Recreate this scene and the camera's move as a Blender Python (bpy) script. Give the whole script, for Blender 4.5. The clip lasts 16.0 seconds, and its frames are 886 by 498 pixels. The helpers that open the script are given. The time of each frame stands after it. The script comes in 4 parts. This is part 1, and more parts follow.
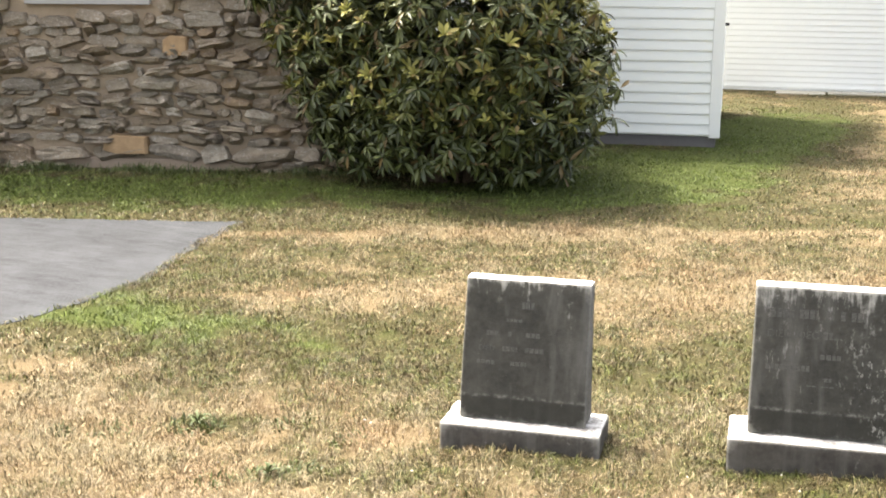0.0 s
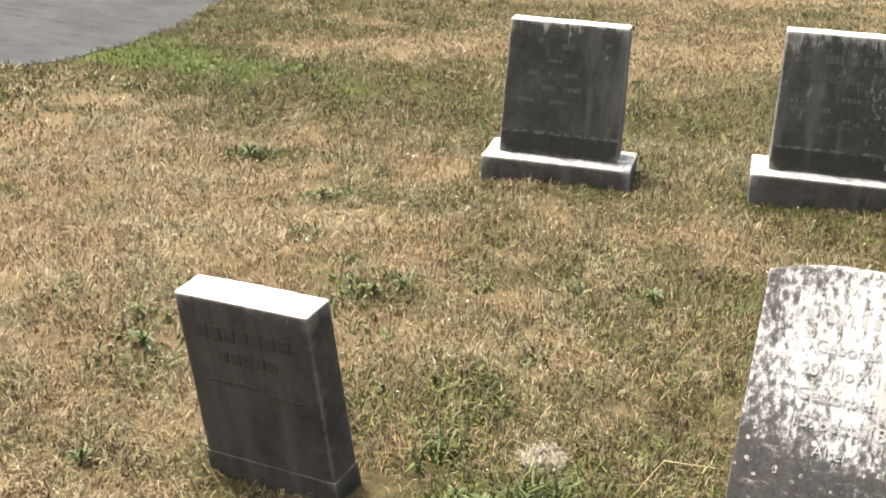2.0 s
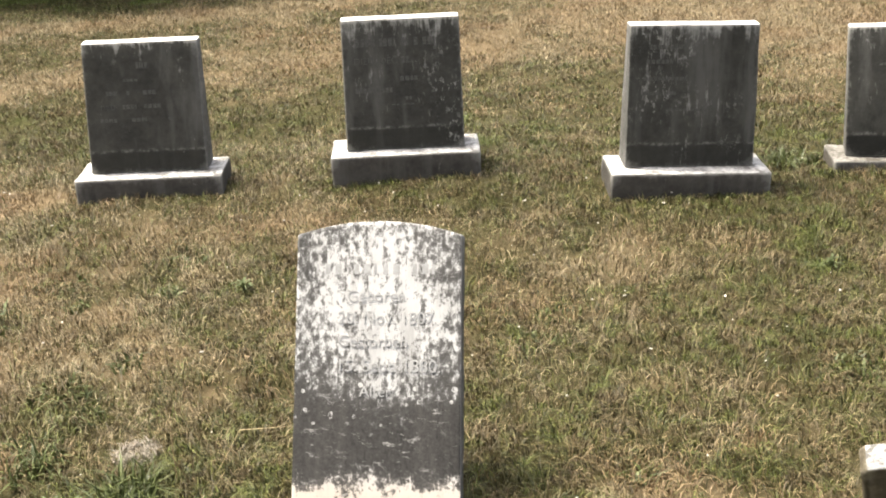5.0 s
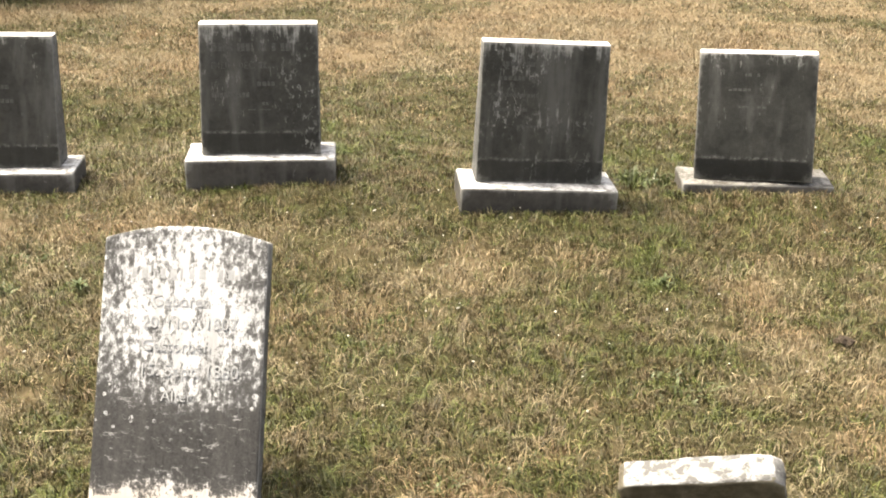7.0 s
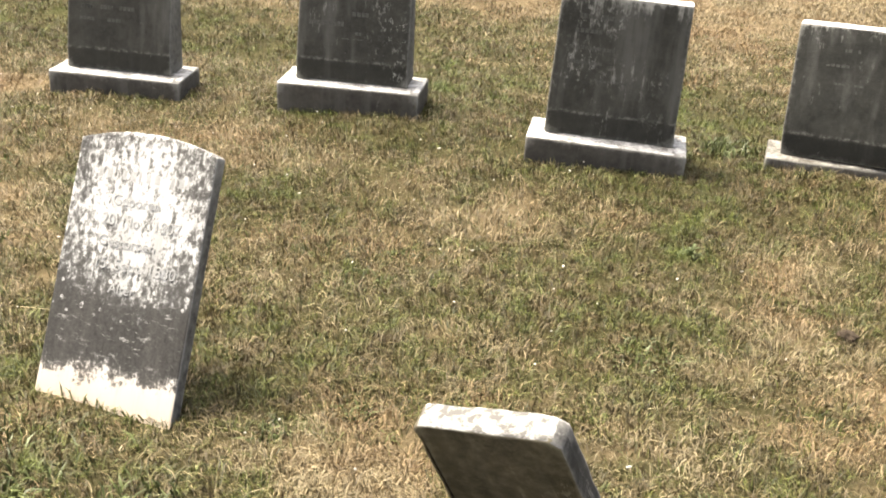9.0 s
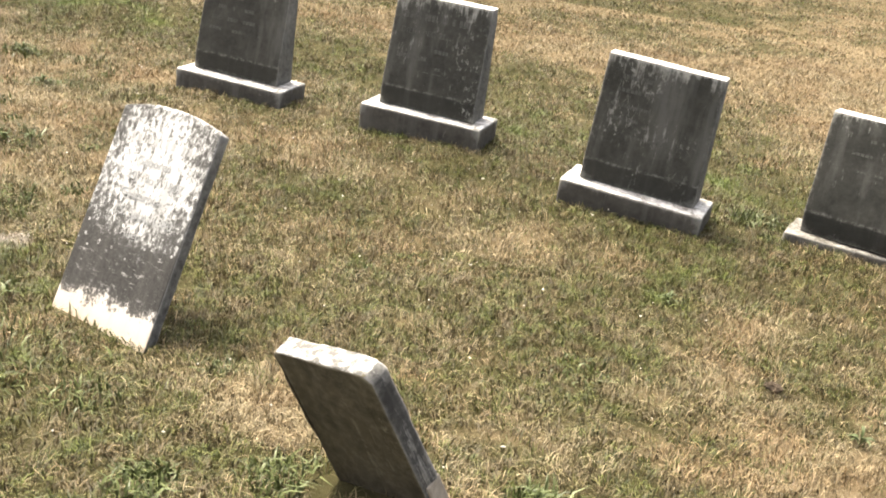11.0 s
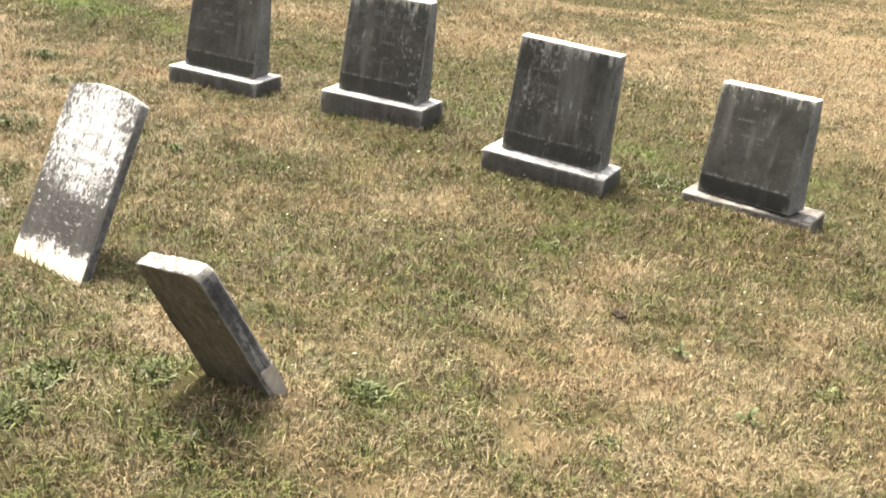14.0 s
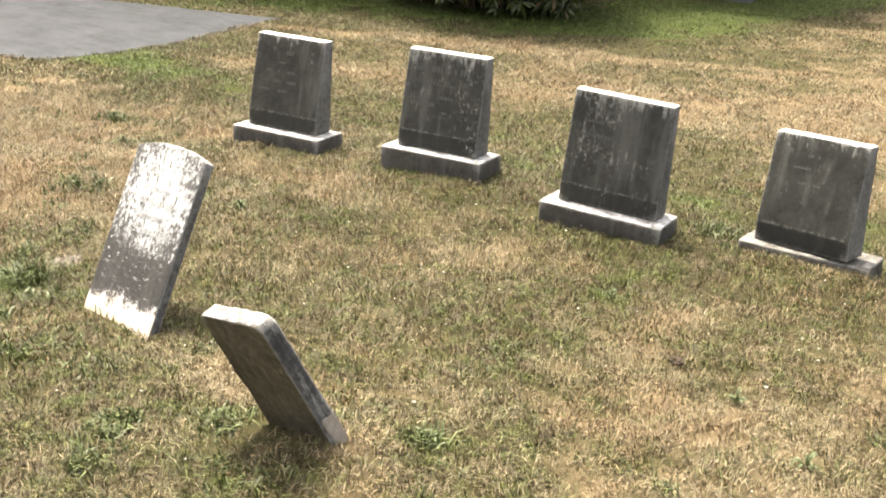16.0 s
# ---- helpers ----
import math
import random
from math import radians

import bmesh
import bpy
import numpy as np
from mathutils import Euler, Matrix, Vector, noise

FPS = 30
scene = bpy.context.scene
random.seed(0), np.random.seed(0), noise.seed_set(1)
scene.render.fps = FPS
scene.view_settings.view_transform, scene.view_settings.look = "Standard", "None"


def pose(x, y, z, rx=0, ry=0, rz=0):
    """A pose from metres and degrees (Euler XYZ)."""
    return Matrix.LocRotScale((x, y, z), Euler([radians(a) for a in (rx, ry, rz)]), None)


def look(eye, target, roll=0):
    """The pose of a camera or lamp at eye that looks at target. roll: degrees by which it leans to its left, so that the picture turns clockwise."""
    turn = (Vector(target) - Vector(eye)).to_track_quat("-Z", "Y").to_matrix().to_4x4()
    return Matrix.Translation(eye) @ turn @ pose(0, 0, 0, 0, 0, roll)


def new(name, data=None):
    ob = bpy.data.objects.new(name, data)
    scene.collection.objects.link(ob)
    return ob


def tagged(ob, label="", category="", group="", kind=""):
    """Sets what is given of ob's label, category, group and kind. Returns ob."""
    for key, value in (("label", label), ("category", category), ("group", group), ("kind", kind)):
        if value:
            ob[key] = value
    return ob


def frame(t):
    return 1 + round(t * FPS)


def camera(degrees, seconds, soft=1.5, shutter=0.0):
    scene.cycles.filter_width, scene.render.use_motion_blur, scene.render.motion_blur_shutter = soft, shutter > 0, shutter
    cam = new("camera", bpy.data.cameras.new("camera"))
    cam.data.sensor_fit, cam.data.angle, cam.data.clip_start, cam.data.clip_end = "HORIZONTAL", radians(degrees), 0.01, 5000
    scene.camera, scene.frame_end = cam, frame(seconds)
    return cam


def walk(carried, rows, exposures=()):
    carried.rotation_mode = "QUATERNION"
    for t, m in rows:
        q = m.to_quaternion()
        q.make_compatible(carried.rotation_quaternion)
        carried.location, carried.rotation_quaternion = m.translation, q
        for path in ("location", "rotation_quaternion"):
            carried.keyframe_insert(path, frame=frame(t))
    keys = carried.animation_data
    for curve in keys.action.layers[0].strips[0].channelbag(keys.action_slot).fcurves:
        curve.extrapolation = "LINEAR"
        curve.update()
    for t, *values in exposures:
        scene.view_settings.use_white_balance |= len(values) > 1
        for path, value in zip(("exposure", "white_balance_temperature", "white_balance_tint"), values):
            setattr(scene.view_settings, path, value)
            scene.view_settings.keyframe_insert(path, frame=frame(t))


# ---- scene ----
cam = camera(38.0, 16.0, soft=1.8)
PATH = [
    (0, (1.744, 0.375, 1.638), (0.904, 2.133, 1.183), 0.2),
    (0.5, (1.737, 0.271, 1.628), (1.031, 2.065, 1.098), -1.0),
    (1, (1.716, 0.134, 1.601), (1.104, 1.94, 0.998), -1.0),
    (1.5, (1.715, 0.054, 1.574), (1.116, 1.831, 0.878), 0.7),
    (2, (1.708, -0.004, 1.56), (0.937, 1.672, 0.789), 2.0),
    (2.5, (1.808, -0.096, 1.566), (0.911, 1.494, 0.75), 3.9),
    (3, (1.898, -0.105, 1.572), (1.066, 1.54, 0.795), 2.1),
    (3.5, (1.943, -0.104, 1.562), (1.256, 1.607, 0.788), 0.8),
    (4, (2.0, -0.097, 1.564), (1.434, 1.651, 0.775), -0.1),
    (4.3, (2.024, -0.084, 1.557), (1.531, 1.697, 0.795), 1.5),
    (4.5, (2.048, -0.118, 1.574), (1.616, 1.688, 0.832), 0.3),
    (5, (2.112, -0.094, 1.557), (1.769, 1.73, 0.811), -2.6),
    (5.2, (2.133, -0.091, 1.558), (1.837, 1.74, 0.809), -1.6),
    (7.3, (2.46, -0.067, 1.572), (2.238, 1.779, 0.836), 0.8),
    (7.5, (2.54, -0.014, 1.579), (2.244, 1.819, 0.835), 0.2),
    (8, (2.729, 0.054, 1.575), (2.358, 1.863, 0.806), -0.7),
    (8.5, (2.987, 0.093, 1.588), (2.526, 1.868, 0.789), 6.1),
    (9, (3.127, 0.05, 1.594), (2.494, 1.759, 0.77), 2.7),
    (9.5, (3.307, -0.069, 1.621), (2.57, 1.606, 0.814), 3.2),
    (10, (3.581, -0.077, 1.658), (2.749, 1.568, 0.883), 5.8),
    (10.2, (3.658, -0.077, 1.65), (2.789, 1.553, 0.882), 7.0),
    (12.3, (4.382, -0.104, 1.71), (3.28, 1.403, 0.99), 5.9),
    (12.5, (4.437, -0.163, 1.723), (3.311, 1.322, 1.0), 6.2),
    (13, (4.609, -0.272, 1.729), (3.495, 1.222, 1.003), 5.6),
    (13.5, (4.775, -0.24, 1.733), (3.701, 1.283, 1.008), 5.2),
    (14, (4.927, -0.202, 1.75), (3.82, 1.29, 1.01), 4.7),
    (14.5, (4.941, -0.218, 1.761), (3.807, 1.264, 1.043), 3.3),
    (15, (4.958, -0.238, 1.757), (3.78, 1.22, 1.06), 3.9),
    (15.5, (4.984, -0.245, 1.764), (3.781, 1.2, 1.083), 3.3),
    (16, (4.996, -0.249, 1.768), (3.789, 1.199, 1.101), 2.8),
]
EXPOSURE = [(0, 2.37), (0.5, 2.14), (1.0, 2.0), (1.5, 1.81), (2.0, 1.73), (2.5, 1.72), (3.0, 1.71), (3.5, 1.70), (5, 1.51), (7.5, 1.77), (9.5, 1.80), (12.5, 1.95), (16, 2.05)]
walk(cam, [(t, look(eye, target, roll)) for t, eye, target, roll in PATH],
     exposures=[(t, e, 6750 if t < 7 else 6950, 10) for t, e in EXPOSURE])

# ---- light ----
TO_SUN = Vector((-0.44, 0.14, 0.88)).normalized()
world = bpy.data.worlds.new("sky")
scene.world = world
world.use_nodes = True
wn = world.node_tree
sky = wn.nodes.new("ShaderNodeTexSky")
sky.sky_type, sky.sun_disc = "NISHITA", False
sky.sun_elevation = math.asin(TO_SUN.z)
sky.sun_rotation = math.atan2(TO_SUN.x, TO_SUN.y)
sky.air_density, sky.dust_density, sky.ozone_density = 0.8, 6.5, 0.1
hazy = wn.nodes.new("ShaderNodeHueSaturation")
hazy.inputs["Saturation"].default_value = 0.55
wn.links.new(sky.outputs[0], hazy.inputs["Color"])
wn.links.new(hazy.outputs[0], wn.nodes["Background"].inputs[0])
wn.nodes["Background"].inputs[1].default_value = 0.15
sun = new("sun", bpy.data.lights.new("sun", "SUN"))
sun.data.energy, sun.data.angle, sun.data.color = 2.4, radians(7), (1.0, 0.972, 0.868)
sun.matrix_world = look(TO_SUN * 30, (0, 0, 0))


# ---- materials ----
class Nodes:
    """A node material with short ways to add nodes."""

    def __init__(self, name, rough=0.8, spec=0.3):
        self.mat = bpy.data.materials.new(name)
        self.mat.use_nodes = True
        self.t = self.mat.node_tree
        self.bsdf = self.t.nodes["Principled BSDF"]
        self.bsdf.inputs["Roughness"].default_value = rough
        self.bsdf.inputs["Specular IOR Level"].default_value = spec

    def put(self, value, socket):
        if hasattr(value, "links"):
            self.t.links.new(value, socket)
        elif value is not None:
            socket.default_value = value

    def coords(self, kind="Object", scale=(1, 1, 1), turn=(0, 0, 0)):
        c = self.t.nodes.new("ShaderNodeTexCoord")
        m = self.t.nodes.new("ShaderNodeMapping")
        m.inputs["Scale"].default_value = scale
        m.inputs["Rotation"].default_value = turn
        self.t.links.new(c.outputs[kind], m.inputs["Vector"])
        return m.outputs[0]

    def spot(self):
        return self.t.nodes.new("ShaderNodeNewGeometry").outputs["Position"]

    def noise(self, vec, scale, detail=4.0, rough=0.6):
        n = self.t.nodes.new("ShaderNodeTexNoise")
        n.inputs["Scale"].default_value, n.inputs["Detail"].default_value, n.inputs["Roughness"].default_value = scale, detail, rough
        self.put(vec, n.inputs["Vector"])
        return n.outputs["Fac"]

    def cells(self, vec, scale):
        n = self.t.nodes.new("ShaderNodeTexVoronoi")
        n.inputs["Scale"].default_value = scale
        self.put(vec, n.inputs["Vector"])
        return n.outputs["Distance"]

    def ramp(self, fac, *stops):
        r = self.t.nodes.new("ShaderNodeValToRGB")
        e = r.color_ramp.elements
        while len(e) < len(stops):
            e.new(0.5)
        for i, (p, c) in enumerate(stops):
            e[i].position = p
            e[i].color = (c, c, c, 1) if isinstance(c, (int, float)) else (*c, 1)
        self.put(fac, r.inputs[0])
        return r.outputs[0]

    def mix(self, fac, a, b):
        m = self.t.nodes.new("ShaderNodeMix")
        m.data_type = "RGBA"
        self.put(fac, m.inputs[0])
        for v, s in ((a, m.inputs[6]), (b, m.inputs[7])):
            self.put((*v, 1) if isinstance(v, tuple) else v, s)
        return m.outputs[2]

    def math(self, op, a, b=None):
        m = self.t.nodes.new("ShaderNodeMath")
        m.operation = op
        self.put(a, m.inputs[0])
        self.put(b, m.inputs[1])
        return m.outputs[0]

    def part_of(self, vec, axis):
        s = self.t.nodes.new("ShaderNodeSeparateXYZ")
        self.put(vec, s.inputs[0])
        return s.outputs[axis]

    def attribute(self, name):
        a = self.t.nodes.new("ShaderNodeAttribute")
        a.attribute_name = name
        return a.outputs["Fac"]

    def random(self, island=False):
        if island:
            return self.t.nodes.new("ShaderNodeNewGeometry").outputs["Random Per Island"]
        return self.t.nodes.new("ShaderNodeObjectInfo").outputs["Random"]

    def color(self, value):
        self.put((*value, 1) if isinstance(value, tuple) else value, self.bsdf.inputs["Base Color"])
        return self

    def bump(self, height, strength=0.4, distance=0.004):
        b = self.t.nodes.new("ShaderNodeBump")
        b.inputs["Strength"].default_value, b.inputs["Distance"].default_value = strength, distance
        self.put(height, b.inputs["Height"])
        self.t.links.new(b.outputs[0], self.bsdf.inputs["Normal"])
        return self


def ground_material():
    k = Nodes("lawn_soil", 0.95, 0.1)
    p = k.spot()
    dry = k.attribute("dry")
    green = k.mix(k.noise(p, 9, 5), (0.036, 0.032, 0.013), (0.086, 0.075, 0.032))
    green = k.mix(k.ramp(k.math("ADD", dry, 0.5), (0.06, 1.0), (0.42, 0.0)), green, (0.058, 0.070, 0.018))
    straw = k.mix(k.noise(p, 30, 6), (0.105, 0.076, 0.041), (0.22, 0.165, 0.094))
    tone = k.math("ADD", dry, k.math("MULTIPLY", k.math("SUBTRACT", k.noise(p, 7, 6, 0.7), 0.5), 0.9))
    k.color(k.mix(k.ramp(tone, (0.3, 0.0), (0.75, 1.0)), green, straw))
    k.bump(k.noise(p, 60, 8, 0.75), 0.9, 0.02)
    return k.mat


def blade_material():
    k = Nodes("grass_blades", 0.55, 0.28)
    p = k.spot()
    rnd = k.random(True)
    dry = k.attribute("dry")
    odd = k.math("FRACT", k.math("MULTIPLY", rnd, 37.7))
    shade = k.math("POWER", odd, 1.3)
    green = k.mix(shade, (0.021, 0.028, 0.006), (0.152, 0.168, 0.040))
    lush = k.mix(shade, (0.040, 0.057, 0.010), (0.145, 0.184, 0.035))
    brown = k.mix(shade, (0.040, 0.029, 0.013), (0.160, 0.115, 0.056))
    green = k.mix(k.ramp(k.noise(p, 15, 5, 0.7), (0.43, 0.0), (0.56, 0.92)), green, brown)
    green = k.mix(k.ramp(k.math("ADD", dry, 0.5), (0.06, 1.0), (0.42, 0.0)), green, lush)
    straw = k.mix(shade, (0.100, 0.077, 0.040), (0.390, 0.318, 0.186))
    rust = k.mix(shade, (0.098, 0.063, 0.030), (0.345, 0.236, 0.124))
    straw = k.mix(k.ramp(k.noise(p, 2.3, 5, 0.65), (0.44, 0.0), (0.60, 0.85)), straw, rust)
    pick = k.math("ADD", dry, k.math("MULTIPLY", k.math("SUBTRACT", k.noise(p, 5, 5, 0.7), 0.5), 1.0))
    chance = k.math("ADD", pick, k.math("MULTIPLY", k.math("SUBTRACT", k.random(True), 0.5), 0.95))
    k.color(k.mix(k.ramp(chance, (0.36, 0.0), (0.62, 1.0)), green, straw))
    return k.mat


def weed_material():
    k = Nodes("weed_leaves", 0.5, 0.35)
    k.color(k.mix(k.random(True), (0.040, 0.052, 0.013), (0.112, 0.132, 0.040)))
    return k.mat


def asphalt_material():
    k = Nodes("asphalt", 0.9, 0.25)
    p = k.spot()
    grit = k.noise(p, 130, 5, 0.8)
    worn = k.noise(p, 2.2, 8, 0.7)
    rub = k.noise(k.coords("Object", (1.2, 6.0, 1.0)), 2.5, 8, 0.75)
    c = k.mix(k.ramp(k.math("ADD", k.math("MULTIPLY", worn, 0.5), k.math("MULTIPLY", rub, 0.5)), (0.36, 0.0), (0.64, 1.0)), (0.014, 0.0145, 0.0158), (0.062, 0.0645, 0.069))
    k.color(k.mix(k.ramp(grit, (0.48, 0.0), (0.66, 0.7)), c, (0.098, 0.101, 0.108)))
    k.bump(grit, 0.9, 0.006)
    return k.mat


def grimy_stone(name, dark, pale, amount, seed=0.0, tall=0.0):
    """Weathered grave stone: smooth dark crust, soft grey veils, pale run-off streaks and clusters of lichen.
    tall: height of a tablet whose head is pale with drips and whose foot carries a darker band."""
    k = Nodes(name, 0.82, 0.2)
    o = k.coords("Object", (1, 1, 1), (0, 0, seed))
    blot = k.noise(k.coords("Object", (1, 1, 1), (seed, 0.3, 0)), 8, 6, 0.65)
    grain = k.noise(o, 240, 4, 0.75)
    mott = k.noise(o, 45, 6, 0.7)
    tone = k.math("ADD", k.math("MULTIPLY", blot, 0.65), k.math("MULTIPLY", mott, 0.35))
    body = k.mix(k.ramp(tone, (0.36, 0.0), (0.66, 1.0)), tuple(v * 0.58 for v in dark), tuple(v * 1.36 for v in dark))
    veil = k.noise(k.coords("Object", (13, 13, 0.7), (0, 0, seed + 1)), 1.0, 4, 0.55)
    grey = tuple(0.45 * v + 0.55 * p * 0.5 for v, p in zip(dark, pale))
    body = k.mix(k.ramp(veil, (0.52, 0.0), (0.70, 0.6)), body, grey)
    runs = k.noise(k.coords("Object", (44, 44, 3.2), (0, 0, seed)), 1.0, 6, 0.7)
    flow = k.math("ADD", k.math("MULTIPLY", runs, 0.56), k.math("ADD", k.math("MULTIPLY", blot, 0.28), k.math("MULTIPLY", mott, 0.16)))
    patch = k.noise(k.coords("Object", (1, 1, 0.8), (0, seed, 0)), 5.5, 3, 0.5)
    if tall:
        z = k.part_of(k.coords("Object"), 2)
        head = k.ramp(k.math("DIVIDE", z, tall), (0.0, 0.0), (0.55, 0.01), (0.85, 0.035), (0.97, 0.085), (1.0, 0.20))
        flow = k.math("ADD", flow, head)
        patch = k.math("ADD", patch, k.ramp(k.math("DIVIDE", z, tall), (0.2, 0.0), (0.9, 0.06)))
        level = k.math("ADD", z, k.math("MULTIPLY", k.math("SUBTRACT", blot, 0.5), 0.016))
        body = k.mix(k.ramp(level, (0.060, 0.62), (0.076, 0.50), (0.082, 0.0)), body, tuple(v * 0.42 for v in dark))
        rubbed = k.math("MULTIPLY", k.ramp(level, (0.076, 0.0), (0.081, 0.32), (0.090, 0.0)), k.ramp(mott, (0.46, 0.0), (0.62, 1.0)))
        body = k.mix(rubbed, body, pale)
    edge = k.t.nodes.new("ShaderNodeNewGeometry").outputs["Pointiness"]
    body = k.mix(k.ramp(k.math("ADD", edge, k.math("MULTIPLY", k.math("SUBTRACT", mott, 0.5), 0.06)), (0.525, 0.0), (0.585, 0.7)), body, pale)
    c = k.mix(k.ramp(flow, (amount + 0.085, 0.0), (amount + 0.19, 0.66)), body, pale)
    c = k.mix(k.ramp(grain, (0.62, 0.0), (0.80, 0.22)), c, pale)
    speck = k.noise(k.coords("Object", (1, 1, 0.55), (seed, seed, 0)), 62, 5, 0.75)
    cluster = k.ramp(patch, (0.61, 0.0), (0.75, 0.8))
    c = k.mix(k.math("MULTIPLY", k.ramp(speck, (0.55, 0.0), (0.61, 0.85)), cluster), c, pale)
    k.color(k.mix(k.ramp(speck, (0.69, 0.0), (0.73, 0.45)), c, pale))
    k.bump(k.math("ADD", k.math("MULTIPLY", mott, 0.6), k.math("MULTIPLY", grain, 0.4)), 0.7, 0.005)
    return k.mat


def sunlit_top_stone(name, pale, stain, cover=0.62, scale=11):
    """Stone tops with direct sun put into a pale colour, and soft dark blots."""
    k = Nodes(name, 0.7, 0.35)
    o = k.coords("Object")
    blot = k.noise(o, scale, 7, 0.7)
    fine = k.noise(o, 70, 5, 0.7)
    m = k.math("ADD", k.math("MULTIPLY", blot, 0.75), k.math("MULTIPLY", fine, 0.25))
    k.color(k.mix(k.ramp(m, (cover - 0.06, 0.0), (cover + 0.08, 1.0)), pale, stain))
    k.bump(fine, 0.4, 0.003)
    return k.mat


def marble_material():
    """White marble with black crust: a solid belt in the lower third, mottles above it, bare at the foot."""
    k = Nodes("lichened_marble", 0.75, 0.25)
    o = k.coords("Object")
    z = k.part_of(o, 2)
    x = k.part_of(o, 0)
    blot = k.noise(o, 17, 5, 0.65)
    mott = k.noise(k.coords("Object", (1.25, 1, 0.8)), 58, 7, 0.70)
    fine = k.noise(o, 130, 5, 0.75)
    drip = k.noise(k.coords("Object", (30, 30, 3)), 1.0, 6, 0.7)
    ragged = k.math("ADD", z, k.math("MULTIPLY", k.math("SUBTRACT", k.noise(o, 15, 8, 0.8), 0.5), 0.20))
    belt = k.ramp(ragged, (0.0, 0.0), (0.050, 0.42), (0.095, 0.74), (0.175, 0.76), (0.235, 0.58), (0.31, 0.44), (0.46, 0.40), (0.60, 0.46))
    rim = k.ramp(k.math("ABSOLUTE", k.math("SUBTRACT", x, 0.20)), (0.05, 0.0), (0.18, 0.10))
    m = k.math("ADD", k.math("MULTIPLY", blot, 0.24), k.math("ADD", k.math("MULTIPLY", mott, 0.52), k.math("MULTIPLY", drip, 0.24)))
    m = k.math("ADD", m, k.math("MULTIPLY", k.math("SUBTRACT", k.math("ADD", belt, rim), 0.5), 0.62))
    crust = k.ramp(m, (0.460, 0.0), (0.485, 0.5), (0.525, 0.9), (0.60, 1.0))
    cell = k.cells(o, 40)
    rings = k.ramp(k.math("ADD", cell, k.math("MULTIPLY", blot, 0.75)), (0.56, 1.0), (0.61, 0.0))
    rings = k.math("MULTIPLY", rings, k.ramp(mott, (0.45, 0.0), (0.54, 0.8)))
    white = k.mix(k.noise(o, 9, 6), (0.48, 0.475, 0.455), (0.65, 0.645, 0.62))
    white = k.mix(k.ramp(k.noise(k.coords("Object", (13, 13, 1.8)), 1.0, 6, 0.7), (0.50, 0.0), (0.63, 0.8)), white, (0.36, 0.355, 0.34))
    white = k.mix(k.ramp(z, (0.0, 0.75), (0.10, 0.05)), white, (0.64, 0.50, 0.36))
    black = k.mix(k.ramp(k.math("ADD", k.math("MULTIPLY", fine, 0.35), k.math("ADD", k.math("MULTIPLY", mott, 0.3), k.math("MULTIPLY", drip, 0.35))), (0.36, 0.0), (0.66, 1.0)), (0.014, 0.013, 0.0115), (0.092, 0.086, 0.077))
    wisps = k.noise(k.coords("Object", (22, 22, 60), (0, 0.5, 0)), 1.0, 6, 0.75)
    black = k.mix(k.math("MULTIPLY", k.ramp(wisps, (0.56, 0.0), (0.66, 0.6)), k.ramp(blot, (0.40, 0.0), (0.58, 1.0))), black, (0.55, 0.53, 0.49))
    c = k.mix(crust, white, black)
    edge = k.t.nodes.new("ShaderNodeNewGeometry").outputs["Pointiness"]
    c = k.mix(k.ramp(k.math("ADD", edge, k.math("MULTIPLY", k.math("SUBTRACT", mott, 0.5), 0.05)), (0.56, 0.0), (0.60, 0.85)), c, (0.78, 0.77, 0.73))
    k.color(k.mix(k.math("MULTIPLY", rings, k.ramp(ragged, (0.16, 0.0), (0.22, 0.75), (0.28, 0.8), (0.34, 0.1))), c, (0.80, 0.78, 0.73)))
    k.bump(k.math("ADD", crust, fine), 0.3, 0.003)
    return k.mat


def field_stone_material():
    k = Nodes("field_stone", 0.9, 0.2)
    o = k.coords("Object", (1, 1, 2.2))
    w = k.spot()
    r = k.random()
    c = k.ramp(r, (0.0, (0.42, 0.335, 0.235)), (0.18, (0.68, 0.565, 0.41)), (0.38, (0.25, 0.21, 0.16)), (0.60, (0.76, 0.68, 0.54)), (0.80, (0.50, 0.40, 0.285)), (0.92, (0.55, 0.37, 0.20)), (1.0, (0.46, 0.43, 0.37)))
    c = k.mix(k.noise(w, 14, 6, 0.7), c, (0.17, 0.138, 0.10))
    c = k.mix(k.ramp(k.noise(w, 45, 6, 0.7), (0.53, 0.0), (0.72, 0.65)), c, (0.74, 0.69, 0.60))
    c = k.mix(k.ramp(k.noise(w, 28, 7, 0.75), (0.38, 0.5), (0.52, 0.0)), c, (0.17, 0.13, 0.10))
    seam = k.noise(k.coords("Object", (1, 1, 6), (0, 0.2, 0)), 5, 6, 0.75)
    c = k.mix(k.ramp(seam, (0.40, 0.6), (0.47, 0.0)), c, (0.13, 0.105, 0.078))
    k.color(c)
    k.bump(k.math("ADD", k.noise(w, 22, 8, 0.75), k.math("MULTIPLY", k.noise(w, 90, 6, 0.75), 0.4)), 1.0, 0.035)
    return k.mat


